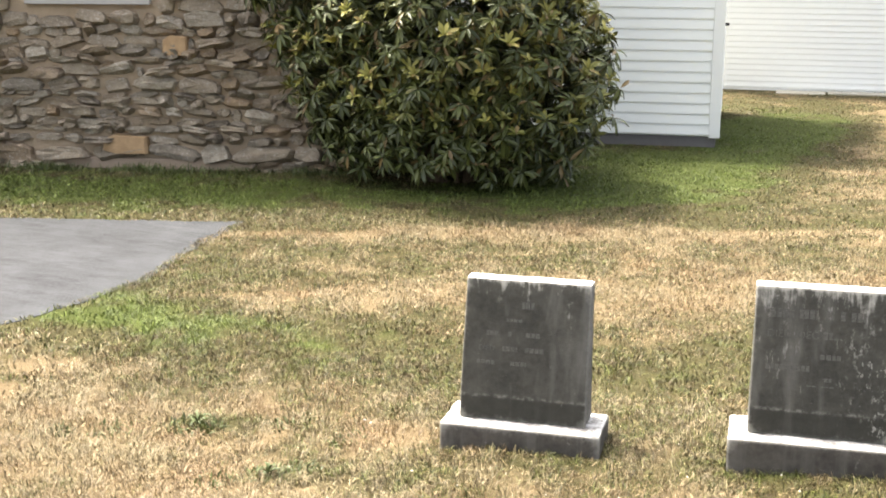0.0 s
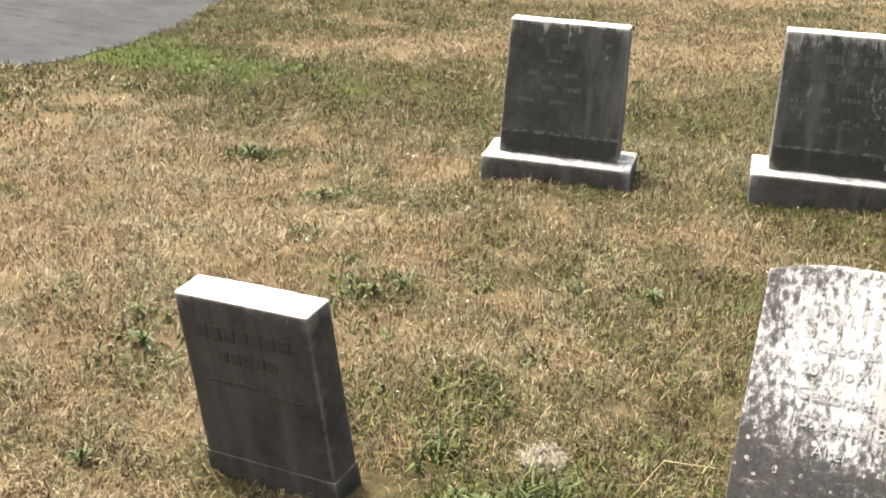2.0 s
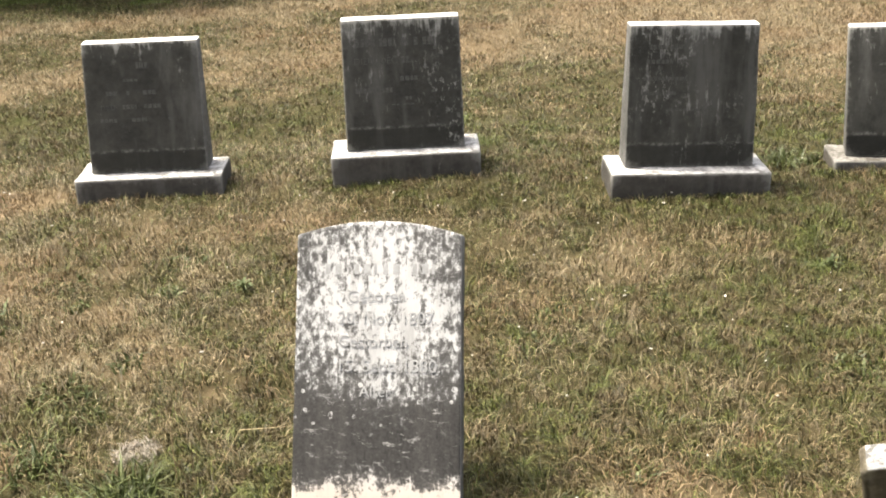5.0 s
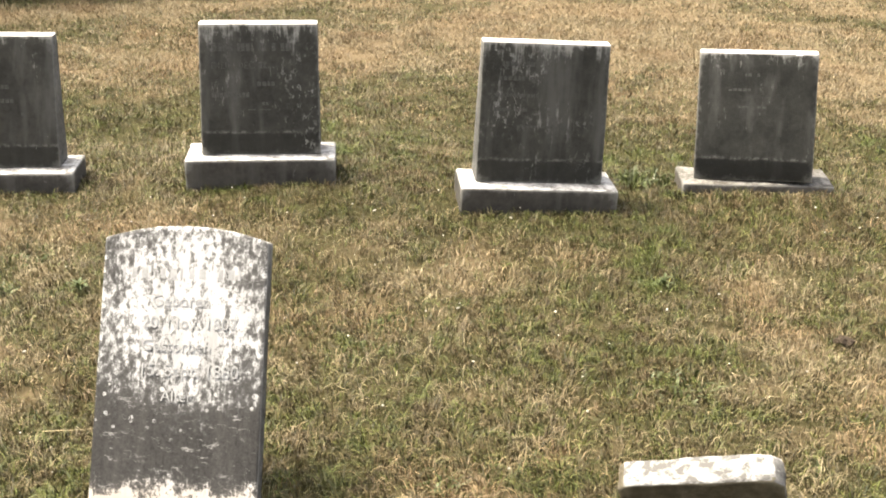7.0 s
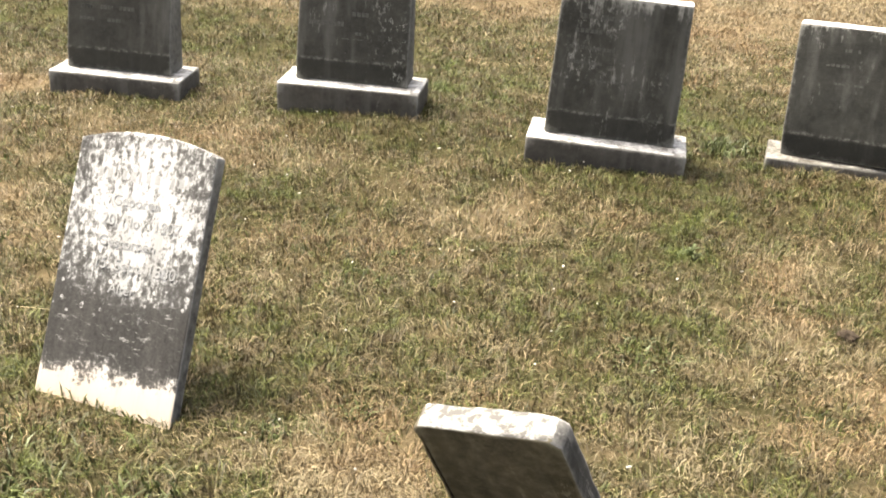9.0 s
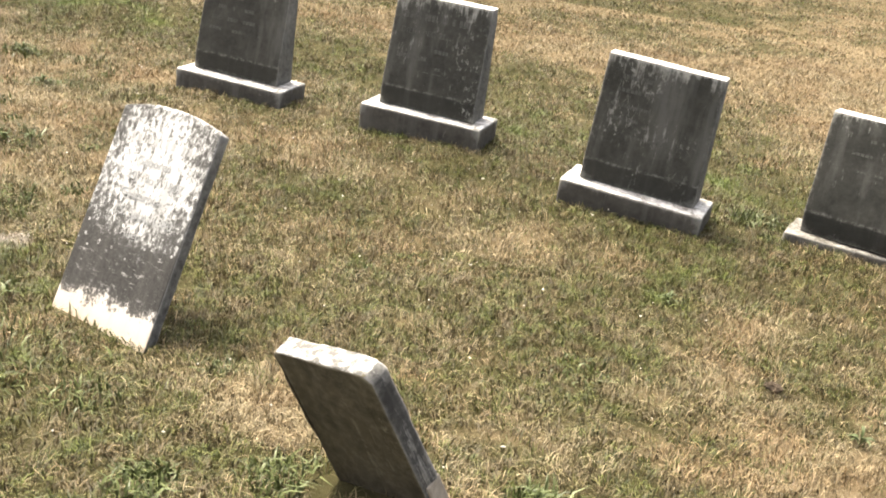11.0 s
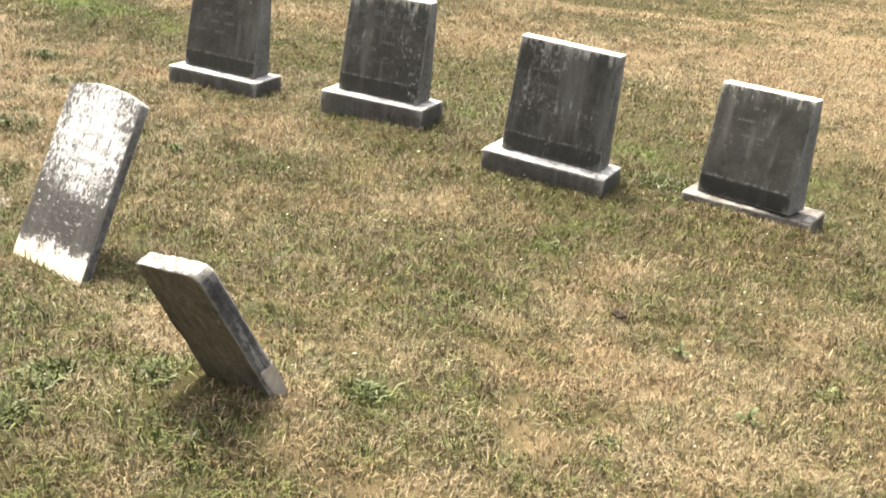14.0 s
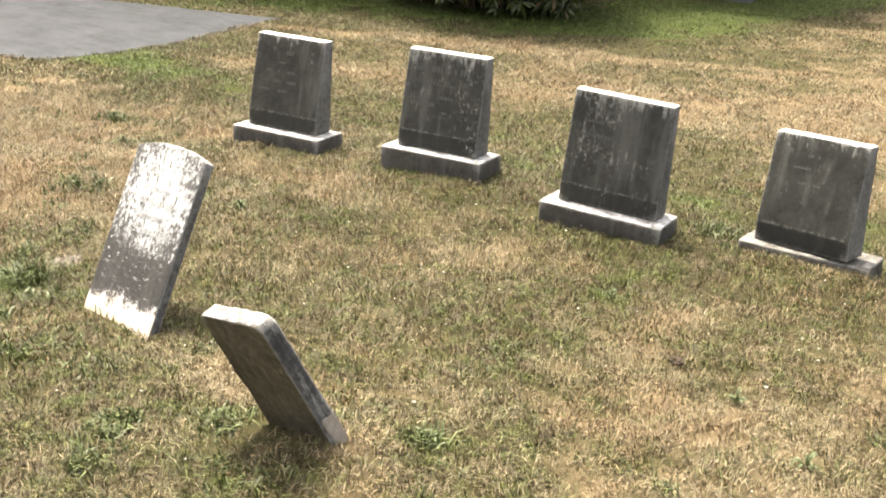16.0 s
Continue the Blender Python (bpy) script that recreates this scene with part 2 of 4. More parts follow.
def loose_field_stone_material():
    k = Nodes("field_stone_mass", 0.9, 0.2)
    w = k.spot()
    r = k.random(True)
    c = k.ramp(r, (0.0, (0.42, 0.335, 0.235)), (0.3, (0.68, 0.565, 0.41)), (0.5, (0.25, 0.21, 0.16)), (0.75, (0.76, 0.68, 0.54)), (1.0, (0.55, 0.37, 0.20)))
    k.color(k.mix(k.noise(w, 14, 6, 0.7), c, (0.17, 0.138, 0.10)))
    k.bump(k.math("ADD", k.noise(w, 22, 8, 0.75), k.math("MULTIPLY", k.noise(w, 90, 6, 0.75), 0.4)), 1.0, 0.035)
    return k.mat


def plain(name, a, b, scale=12, rough=0.85, spec=0.25, bump=0.25, relief=0.003):
    k = Nodes(name, rough, spec)
    o = k.spot()
    n = k.noise(o, scale, 7, 0.7)
    k.color(k.mix(n, a, b))
    k.bump(k.noise(o, scale * 6, 5, 0.7), bump, relief)
    return k.mat


def leaf_material():
    k = Nodes("rhododendron_leaf", 0.42, 0.35)
    r = k.random(True)
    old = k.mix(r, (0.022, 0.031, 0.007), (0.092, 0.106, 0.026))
    # Pale tone of new leaves, also standing in for sunlit ones.
    young_lit = k.mix(r, (0.17, 0.175, 0.032), (0.38, 0.34, 0.085))
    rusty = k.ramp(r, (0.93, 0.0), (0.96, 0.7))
    k.color(k.mix(rusty, k.mix(k.attribute("young_lit"), old, young_lit), (0.15, 0.085, 0.035)))
    return k.mat


def glass_material():
    k = Nodes("window_glass", 0.05, 0.5)
    k.color((0.02, 0.025, 0.03))
    return k.mat


M_SOIL, M_BLADE, M_WEED, M_ASPHALT = ground_material(), blade_material(), weed_material(), asphalt_material()
M_BROADLEAF = plain("broad_weed_leaf", (0.042, 0.058, 0.017), (0.112, 0.135, 0.050), 25, 0.55, 0.3, 0.2, 0.001)
M_DIRT = plain("dry_earth", (0.035, 0.026, 0.018), (0.095, 0.072, 0.05), 60, 0.95, 0.1, 0.8, 0.004)
M_MARBLE = marble_material()
# Sun on upward faces is put into these paler colours; blots are stains.
M_SUNLIT_TOP = sunlit_top_stone("sunlit_grey_top", (0.72, 0.71, 0.67), (0.18, 0.17, 0.15), 0.58)
M_SUNLIT_BASE_TOP = sunlit_top_stone("sunlit_base_top", (0.62, 0.61, 0.575), (0.16, 0.15, 0.135), 0.495)
M_SUNLIT_LICHEN_TOP = sunlit_top_stone("sunlit_lichened_top", (0.27, 0.256, 0.225), (0.075, 0.066, 0.052), 0.47)
M_SUNLIT_MOTTLED_TOP = sunlit_top_stone("sunlit_mottled_top", (0.40, 0.39, 0.365), (0.10, 0.094, 0.083), 0.48, 34)
M_FIELD, M_FIELD_MASS = field_stone_material(), loose_field_stone_material()
M_MORTAR = plain("old_mortar", (0.29, 0.22, 0.15), (0.50, 0.395, 0.28), 9, 0.95, 0.1, 0.9, 0.02)
M_PLINTH = plain("red_brown_plinth", (0.24, 0.18, 0.13), (0.38, 0.30, 0.225), 6, 0.95, 0.1, 0.5, 0.006)
M_SIDING = plain("white_siding", (0.80, 0.825, 0.78), (0.84, 0.86, 0.82), 3, 0.45, 0.4, 0.08, 0.001)
M_GARAGE = plain("dull_white_siding", (0.70, 0.72, 0.70), (0.75, 0.77, 0.75), 3, 0.5, 0.35, 0.08, 0.001)
M_TRIM = plain("white_trim", (0.79, 0.81, 0.765), (0.83, 0.845, 0.80), 3, 0.45, 0.4, 0.05, 0.001)
M_CONCRETE = plain("grey_concrete", (0.11, 0.105, 0.10), (0.19, 0.18, 0.17), 7, 0.95, 0.15, 0.5, 0.004)
M_PALE_CONCRETE = plain("pale_concrete", (0.27, 0.255, 0.21), (0.44, 0.42, 0.36), 7, 0.95, 0.15, 0.5, 0.004)
M_CUT = plain("dark_cut_letters", (0.022, 0.021, 0.019), (0.085, 0.082, 0.075), 90, 0.9, 0.1)
M_RUBBED = plain("rubbed_raised_letters", (0.010, 0.010, 0.008), (0.155, 0.15, 0.135), 110, 0.9, 0.1)
M_ROOF = plain("grey_roof_shingle", (0.07, 0.07, 0.075), (0.13, 0.13, 0.13), 20, 0.95, 0.1, 0.6, 0.01)
M_SILL = plain("grey_stone_sill", (0.30, 0.29, 0.27), (0.42, 0.40, 0.38), 12)
M_LEAF = leaf_material()
M_BARK = plain("brown_bark", (0.07, 0.05, 0.035), (0.15, 0.115, 0.08), 30, 0.95, 0.1, 0.8, 0.01)
M_GLASS = glass_material()
M_IRON = plain("dark_iron", (0.03, 0.03, 0.03), (0.06, 0.055, 0.05), 30, 0.6, 0.4)


# ---- mesh helpers ----
def part(name, bm, material, parent=None, label="", smooth=False):
    me = bpy.data.meshes.new(name)
    bm.to_mesh(me)
    bm.free()
    for m in material if isinstance(material, (list, tuple)) else [material]:
        me.materials.append(m)
    if smooth:
        me.polygons.foreach_set("use_smooth", [True] * len(me.polygons))
    ob = new(name, me)
    ob.parent = parent
    if label:
        ob["label"] = label
    return ob


def thing(name, m, label, category, group="", kind=""):
    ob = new(name)
    ob.empty_display_size = 0.1
    ob.matrix_world = m
    return tagged(ob, label, category, group, kind)


def box(x0, x1, y0, y1, z0, z1, bm=None, bevel=0.0):
    bm = bm or bmesh.new()
    made = bmesh.ops.create_cube(bm, size=1.0, matrix=Matrix.Translation(((x0 + x1) / 2, (y0 + y1) / 2, (z0 + z1) / 2)) @ Matrix.Diagonal((x1 - x0, y1 - y0, z1 - z0, 1)))
    if bevel:
        edges = list({e for v in made["verts"] for e in v.link_edges})
        bmesh.ops.bevel(bm, geom=edges, offset=bevel, segments=2, affect="EDGES", profile=0.6)
    return bm


def prism(outline, y0, y1):
    """A closed body from an outline of (x, z), front at y0 and back at y1."""
    bm = bmesh.new()
    front = [bm.verts.new((x, y0, z)) for x, z in outline]
    back = [bm.verts.new((x, y1, z)) for x, z in outline]
    bm.faces.new(front)
    bm.faces.new(back[::-1])
    n = len(outline)
    for i in range(n):
        bm.faces.new((front[(i + 1) % n], front[i], back[i], back[(i + 1) % n]))
    bmesh.ops.recalc_face_normals(bm, faces=bm.faces)
    return bm


def weather(bm, size, seed, cell=0.04):
    """Cuts a body finer and makes its faces and edges slightly uneven."""
    for _ in range(4):
        long = [e for e in bm.edges if e.calc_length() > cell]
        if not long or len(bm.faces) > 2500:
            break
        bmesh.ops.subdivide_edges(bm, edges=long, cuts=1, use_grid_fill=True)
    bm.normal_update()
    shift = Vector((seed * 3.1, seed * 1.7, seed))
    for v in bm.verts:
        n = noise.noise(v.co * 9 + shift) * 0.6 + noise.noise(v.co * 31 + shift) * 0.4
        v.co += v.normal * n * size
    return bm


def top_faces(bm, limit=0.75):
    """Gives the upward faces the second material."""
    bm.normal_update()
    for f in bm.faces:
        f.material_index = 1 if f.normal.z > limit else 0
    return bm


# ---- the ground ----
YAW_WALL, YAW_HOUSE = radians(20), radians(13)
WALL_END = Vector((-3.10, 8.67, 0))
HOUSE_CORNER = Vector((-0.82, 11.15, 0))
MOUNDS = [(0.2, 1.95, -0.15, 0.62), (2.75, 1.95, 0.035, 0.75), (1.25, 4.35, 0.085, 0.60), (2.25, 4.25, 0.05, 0.5), (0.2, 4.15, 0.03, 0.5), (-0.95, 3.9, -0.03, 0.6), (2.95, 4.40, 0.045, 0.35), (1.68, 2.12, -0.030, 0.22), (3.26, 4.42, 0.03, 0.16), (2.75, 1.97, 0.05, 0.22)]
WEED_SPOTS = ((0.81, 2.19, 1.0), (0.74, 2.21, 0.7), (-0.30, 2.46, 0.95), (-0.40, 2.57, 0.7), (-0.15, 2.02, 0.8), (0.12, 2.98, 0.85), (0.17, 3.06, 0.7), (2.90, 2.24, 0.75), (2.60, 3.62, 0.65), (0.85, 3.32, 0.7), (3.38, 3.16, 0.7), (3.72, 2.95, 0.75), (-0.92, 3.92, 0.9), (-0.43, 3.63, 0.8))
PATH_RIM = [(-2.36, 4.62), (-2.32, 5.38), (-2.57, 6.20), (-2.69, 6.84), (-4.09, 6.27), (-14.0, 2.40), (-13.2, 0.2), (-2.75, 4.26), (-2.46, 4.42)]


def ground_z(x, y):
    z = 0.008 * np.sin(x * 2.3 + 0.5) * np.cos(y * 1.9) + 0.005 * np.sin(x * 5.1 - y * 3.3)
    for mx, my, h, r in MOUNDS:
        z = z + h * np.exp(-((x - mx) ** 2 + (y - my) ** 2) / (r * r))
    near = np.clip((x + 2.2) / 0.6, 0, 1)
    return z * np.where(y > 8.0, np.clip((9.0 - y), 0, 1), 1) * near


def inside(x, y, rim):
    hit = np.zeros(np.shape(x), bool)
    for (ax, ay), (bx, by) in zip(rim, rim[1:] + rim[:1]):
        cross = ((ay > y) != (by > y)) & (x < (bx - ax) * (y - ay) / (by - ay + 1e-12) + ax)
        hit ^= cross
    return hit


def smooth_noise(x, y, scale, seed):
    """Cheap value noise for arrays, 0 to 1."""
    rng = np.random.RandomState(seed)
    table = rng.rand(64, 64)
    u, v = x * scale + 17.3, y * scale + 9.1
    i, j = np.floor(u).astype(int), np.floor(v).astype(int)
    a, b = u - i, v - j
    a, b = a * a * (3 - 2 * a), b * b * (3 - 2 * b)
    g = lambda p, q: table[p % 64, q % 64]
    return g(i, j) * (1 - a) * (1 - b) + g(i + 1, j) * a * (1 - b) + g(i, j + 1) * (1 - a) * b + g(i + 1, j + 1) * a * b


def blob(x, y, cx, cy, rx, ry, turn=0.0):
    c, s = math.cos(turn), math.sin(turn)
    dx, dy = x - cx, y - cy
    return np.exp(-(((dx * c + dy * s) / rx) ** 2 + ((dy * c - dx * s) / ry) ** 2))


def dryness(x, y):
    """How parched the lawn is, 0 (green) to 1 (straw)."""
    d = 0.235 + 0.42 * (smooth_noise(x, y, 0.9, 3) - 0.5) + 0.55 * (smooth_noise(x, y, 2.6, 5) - 0.5) + 0.62 * (smooth_noise(x, y, 7.0, 6) - 0.5) + 0.40 * (smooth_noise(x, y, 19.0, 7) - 0.5)
    d = d + 0.72 * blob(x, y, -1.3, 3.7, 1.1, 0.8, 0.3) + 0.58 * blob(x, y, -0.5, 2.8, 0.9, 0.8)
    d = d + 0.48 * blob(x, y, -0.9, 7.3, 2.6, 0.24, 0.45) + 0.40 * blob(x, y, -0.7, 5.85, 1.9, 0.33, 0.35)
    d = d + 0.45 * blob(x, y, 2.3, 7.1, 1.8, 0.5, 0.3) + 0.45 * blob(x, y, 3.6, 6.4, 1.1, 0.5) + 0.34 * blob(x, y, 1.4, 10.5, 1.8, 2.2) + 0.25 * blob(x, y, 3.0, 7.6, 2.2, 1.6)
    d = d + 0.30 * blob(x, y, 3.6, 2.7, 0.7, 0.5) + 0.25 * blob(x, y, 4.1, 1.7, 0.7, 0.7)
    d = d + 1.05 * blob(x, y, 2.20, 2.12, 0.17, 0.12) + 0.5 * blob(x, y, -0.25, 4.05, 0.16, 0.16) + 0.6 * blob(x, y, 0.15, 1.95, 0.3, 0.12)
    d = d - 0.40 * blob(x, y, -2.15, 5.4, 0.42, 1.0, -0.12) - 0.5 * blob(x, y, -1.5, 4.75, 0.9, 0.32, 0.1) - 0.95 * blob(x, y, -4.4, 7.3, 3.2, 0.75, 0.35) - 0.8 * blob(x, y, -1.2, 8.8, 1.0, 1.0) - 0.35 * blob(x, y, -0.4, 9.9, 1.2, 0.8)
    d = d - 0.12 * blob(x, y, 1.9, 2.9, 1.0, 0.6) - 0.10 * blob(x, y, 1.8, 1.3, 1.9, 0.75) - 1.0 * blob(x, y, -0.6, 12.4, 0.85, 1.0) - 0.2 * blob(x, y, 1.5, 5.0, 1.6, 0.35)
    d = d + 0.10 * np.clip((y - 4.6) / 1.6, 0, 1) * np.clip((x + 2.6) / 1.0, 0, 1) * np.clip((11.5 - y) / 2.0, 0, 1)
    d = d + 0.34 * blob(x, y, -1.1, 2.7, 1.1, 1.0) + 0.25 * blob(x, y, -0.2, 1.9, 0.5, 0.5) + 0.40 * blob(x, y, -0.25, 4.1, 0.25, 0.2)
    d = d - 0.26 * blob(x, y, 0.85, 2.35, 0.45, 0.40) - 0.16 * blob(x, y, 1.75, 2.5, 1.1, 0.6) - 0.15 * blob(x, y, 1.35, 4.05, 0.5, 0.16) - 0.3 * blob(x, y, 2.2, 4.0, 0.4, 0.14)
    d = d + 0.20 * blob(x, y, 3.4, 3.0, 0.6, 0.5) + 0.40 * blob(x, y, 1.9, 7.7, 0.9, 0.35, 0.4) + 0.45 * blob(x, y, 0.3, 12.6, 0.35, 2.2, 0.1)
    d = d + 0.55 * blob(x, y, -0.75, 7.43, 2.4, 0.075, 0.483) + 0.45 * blob(x, y, -1.4, 5.55, 0.9, 0.07, 0.42) - 0.8 * blob(x, y, -1.2, 10.35, 0.8, 0.6)
    d = d - 0.95 * blob(x, y, -0.55, 11.9, 0.55, 2.2) - 0.35 * blob(x, y, -1.2, 9.6, 0.9, 0.7)
    d = d - 0.05 * blob(x, y, 2.2, 1.6, 0.8, 0.4)
    for wx, wy, size in WEED_SPOTS:
        d = d - 0.55 * size * blob(x, y, wx, wy, 0.13 * size, 0.10 * size)
    return np.clip(d, -0.5, 1)


def build_ground():
    xs = np.concatenate([-np.geomspace(900, 9, 14), np.arange(-8.4, 9.0, 0.08), np.geomspace(9.2, 900, 14)])
    ys = np.concatenate([-np.geomspace(900, 3.5, 14), np.arange(-3.0, 18.5, 0.08), np.geomspace(19, 900, 14)])
    gx, gy = np.meshgrid(xs, ys)
    gz = ground_z(gx, gy) - 0.004
    far = (np.abs(gx) > 9) | (gy > 18.6) | (gy < -3.2)
    gz[far] = -0.004
    n, m = gx.shape
    co = np.stack([gx, gy, gz], -1).reshape(-1, 3)
    idx = np.arange(n * m).reshape(n, m)
    faces = np.stack([idx[:-1, :-1], idx[:-1, 1:], idx[1:, 1:], idx[1:, :-1]], -1).reshape(-1, 4)
    me = bpy.data.meshes.new("ground")
    me.from_pydata(co.tolist(), [], faces.tolist())
    a = me.attributes.new("dry", "FLOAT", "POINT")
    a.data.foreach_set("value", np.where(far, 0.3, dryness(gx, gy)).ravel().astype(np.float32))
    me.materials.append(M_SOIL)
    me.polygons.foreach_set("use_smooth", [True] * len(me.polygons))
    tagged(new("ground", me), "parched mown lawn with green and straw patches", "lawn", kind="structure")


def build_path():
    rng = random.Random(4)
    rim = []
    for (ax, ay), (bx, by) in zip(PATH_RIM, PATH_RIM[1:] + PATH_RIM[:1]):
        steps = max(1, int(math.hypot(bx - ax, by - ay) / 0.09))
        for i in range(steps):
            f = i / steps
            rim.append((ax + (bx - ax) * f + rng.uniform(-0.018, 0.018), ay + (by - ay) * f + rng.uniform(-0.018, 0.018)))
    bm = bmesh.new()
    top = [bm.verts.new((x, y, -0.001)) for x, y in rim]
    low = [bm.verts.new((x, y, -0.04)) for x, y in rim]
    bm.faces.new(top)
    for i in range(len(rim)):
        j = (i + 1) % len(rim)
        bm.faces.new((top[j], top[i], low[i], low[j]))
    bmesh.ops.recalc_face_normals(bm, faces=bm.faces)
    tagged(part("pavement", bm, M_ASPHALT), "worn grey asphalt path ending in the lawn", "path", kind="structure")


build_ground()
build_path()


# ---- grave stones ----
def grimy(name, seed, dark=(0.0500, 0.0485, 0.0405), pale=(0.36, 0.35, 0.315), amount=0.50, tall=0.0):
    return grimy_stone(name, dark, pale, amount, seed, tall)


def face_bars(parent, rows, width, foot, top, material):
    """Worn raised lettering as plain bars on a front face that runs from foot (y, z) to top (y, z)."""
    dy, dz = top[0] - foot[0], top[1] - foot[1]
    length = math.hypot(dy, dz)
    lean = math.degrees(math.atan2(-dy, dz))
    rng = random.Random(int(width * 1000) + len(rows))
    for v, u0, u1, tall in rows:
        u = u0
        while u < u1:
            step = min(u1 - u, rng.uniform(0.026, 0.044))
            if rng.random() < 0.82 and step > 0.012:
                bm = box(-width / 2 + u * width, -width / 2 + (u + step * 0.8) * width, -0.0004, 0.003, -tall / 2, tall / 2)
                bar = part("inscription_bar", bm, material, parent)
                bar.matrix_local = pose(0, foot[0] + dy * v, foot[1] + dz * v, lean, 0, 0)
            u += step


def lettering(text, size, parent, material, x, z, y, lean=0.0):
    cu = bpy.data.curves.new("letters", "FONT")
    cu.body, cu.size, cu.extrude, cu.align_x = text, size, 0.0009, "LEFT"
    tmp = new("letters", cu)
    me = bpy.data.meshes.new_from_object(tmp.evaluated_get(bpy.context.evaluated_depsgraph_get()))
    bpy.data.objects.remove(tmp)
    me.materials.clear()
    me.materials.append(material)
    whole = bmesh.new()
    whole.from_mesh(me)
    left = set(whole.verts)
    while left:
        todo, island = [min(left, key=lambda v: v.co.x)], set()
        while todo:
            v = todo.pop()
            if v not in island:
                island.add(v)
                todo += [e.other_vert(v) for e in v.link_edges]
        left -= island
        one = whole.copy()
        keep = {v.index for v in island}
        bmesh.ops.delete(one, geom=[v for v in one.verts if v.index not in keep], context="VERTS")
        part("letter", one, material, parent).matrix_local = pose(x, y, z, 90 + lean, 0, 0)
    whole.free()


def slant_stone(name, corner, yaw, base, tablet, twist, label, seed, rows, amount=0.50, tip=(0, 0), chipped=0.0, lean=0.0, top_stone=None, face=(0.0500, 0.0485, 0.0405), foot=(0.068, 0.062, 0.053), words=()):
    """A low slant-faced marker on a base. corner: the base's front upper left; base: width, depth, height;
    tablet: width, height, gap at the left, front depth at foot and at top, thickness at the top."""
    w, d, h = base
    stone = thing(name, pose(*corner, tip[0], tip[1], yaw) , label, "gravestone", "row of slant gravestones")
    grime = grimy(name + "_crust", seed, face, amount=amount, tall=tablet[1])
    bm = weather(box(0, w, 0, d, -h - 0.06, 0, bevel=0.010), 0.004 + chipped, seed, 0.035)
    part("base", top_faces(bm), [grimy(name + "_base_crust", seed + 2, foot, amount=0.55), top_stone or M_SUNLIT_BASE_TOP], stone, "grey stone base with its top coloured sunlit pale", True)
    tw, th, gap, y0, y1, thick = tablet
    band = 0.075
    back = y0 + 0.128
    bm = bmesh.new()
    side = [(y0, 0.0), (y0 + 0.004, band), (y1, th), (y1 + thick, th), (back, 0.0)]
    loops = []
    for x, k in ((-tw / 2, 0), (tw / 2, 1)):
        loops.append([bm.verts.new((x * (1 - 0.012 * (z / th)), y, z)) for y, z in side])
    bm.faces.new(loops[0][::-1])
    bm.faces.new(loops[1])
    for i in range(5):
        j = (i + 1) % 5
        bm.faces.new((loops[0][i], loops[0][j], loops[1][j], loops[1][i]))
    bmesh.ops.recalc_face_normals(bm, faces=bm.faces)
    bmesh.ops.bevel(bm, geom=list(bm.edges), offset=0.006, segments=2, affect="EDGES", profile=0.6)
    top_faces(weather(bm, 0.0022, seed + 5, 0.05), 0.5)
    # Sunlight on the flanks is put into their lighter crust colour.
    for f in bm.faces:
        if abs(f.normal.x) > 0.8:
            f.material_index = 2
    t = part("tablet", bm, [grime, M_SUNLIT_TOP, grimy(name + "_sunlit_side_crust", seed + 4, (0.095, 0.092, 0.085), amount=0.50)], stone, "slant-faced tablet stained dark with pale streaks", True)
    t.matrix_local = pose(gap + tw / 2, 0, 0.001 + tw / 2 * math.sin(radians(abs(lean))) * 0.5, 0, lean, twist)
    face_bars(t, rows, tw, (y0 + 0.004, band), (y1, th), M_RUBBED)
    for text, size, u, v in words:
        lean_back = math.degrees(math.atan2(y0 + 0.004 - y1, th - band))
        lettering(text, size, t, M_RUBBED, (u - 0.5) * tw, band + (th - band) * v - size * 0.36, y0 + 0.0038 + (y1 - y0 - 0.004) * (v - size * 0.36 / (th - band)), lean_back)
    return stone


ROWS_A = [(0.79, 0.38, 0.56, 0.022), (0.66, 0.34, 0.52, 0.010), (0.545, 0.16, 0.30, 0.016), (0.545, 0.36, 0.40, 0.016), (0.545, 0.50, 0.62, 0.016), (0.42, 0.32, 0.44, 0.016), (0.42, 0.50, 0.66, 0.016), (0.30, 0.12, 0.27, 0.014), (0.30, 0.39, 0.52, 0.014), (0.30, 0.66, 0.74, 0.010), (0.20, 0.36, 0.54, 0.004)]
ROWS_B = [(0.79, 0.12, 0.45, 0.028), (0.79, 0.50, 0.79, 0.028), (0.63, 0.50, 0.72, 0.024), (0.46, 0.48, 0.64, 0.016), (0.36, 0.10, 0.42, 0.018), (0.28, 0.52, 0.60, 0.012), (0.225, 0.40, 0.60, 0.004)]
ROWS_C = [(0.82, 0.16, 0.44, 0.016), (0.70, 0.14, 0.40, 0.014), (0.56, 0.12, 0.46, 0.012), (0.44, 0.12, 0.38, 0.012), (0.30, 0.30, 0.66, 0.008)]
ROWS_D = [(0.80, 0.24, 0.52, 0.012), (0.66, 0.26, 0.46, 0.010), (0.50, 0.30, 0.60, 0.008)]

slant_stone("slant_gravestone", (0.0, 4.0, 0.11), 10.4, (0.533, 0.228, 0.09), (0.424, 0.463, 0.052, 0.066, 0.150, 0.062), 0,
            "dark weathered slant gravestone on a pale-topped base", 1.0, ROWS_A, 0.52, words=(("DIED", 0.024, 0.13, 0.42),))
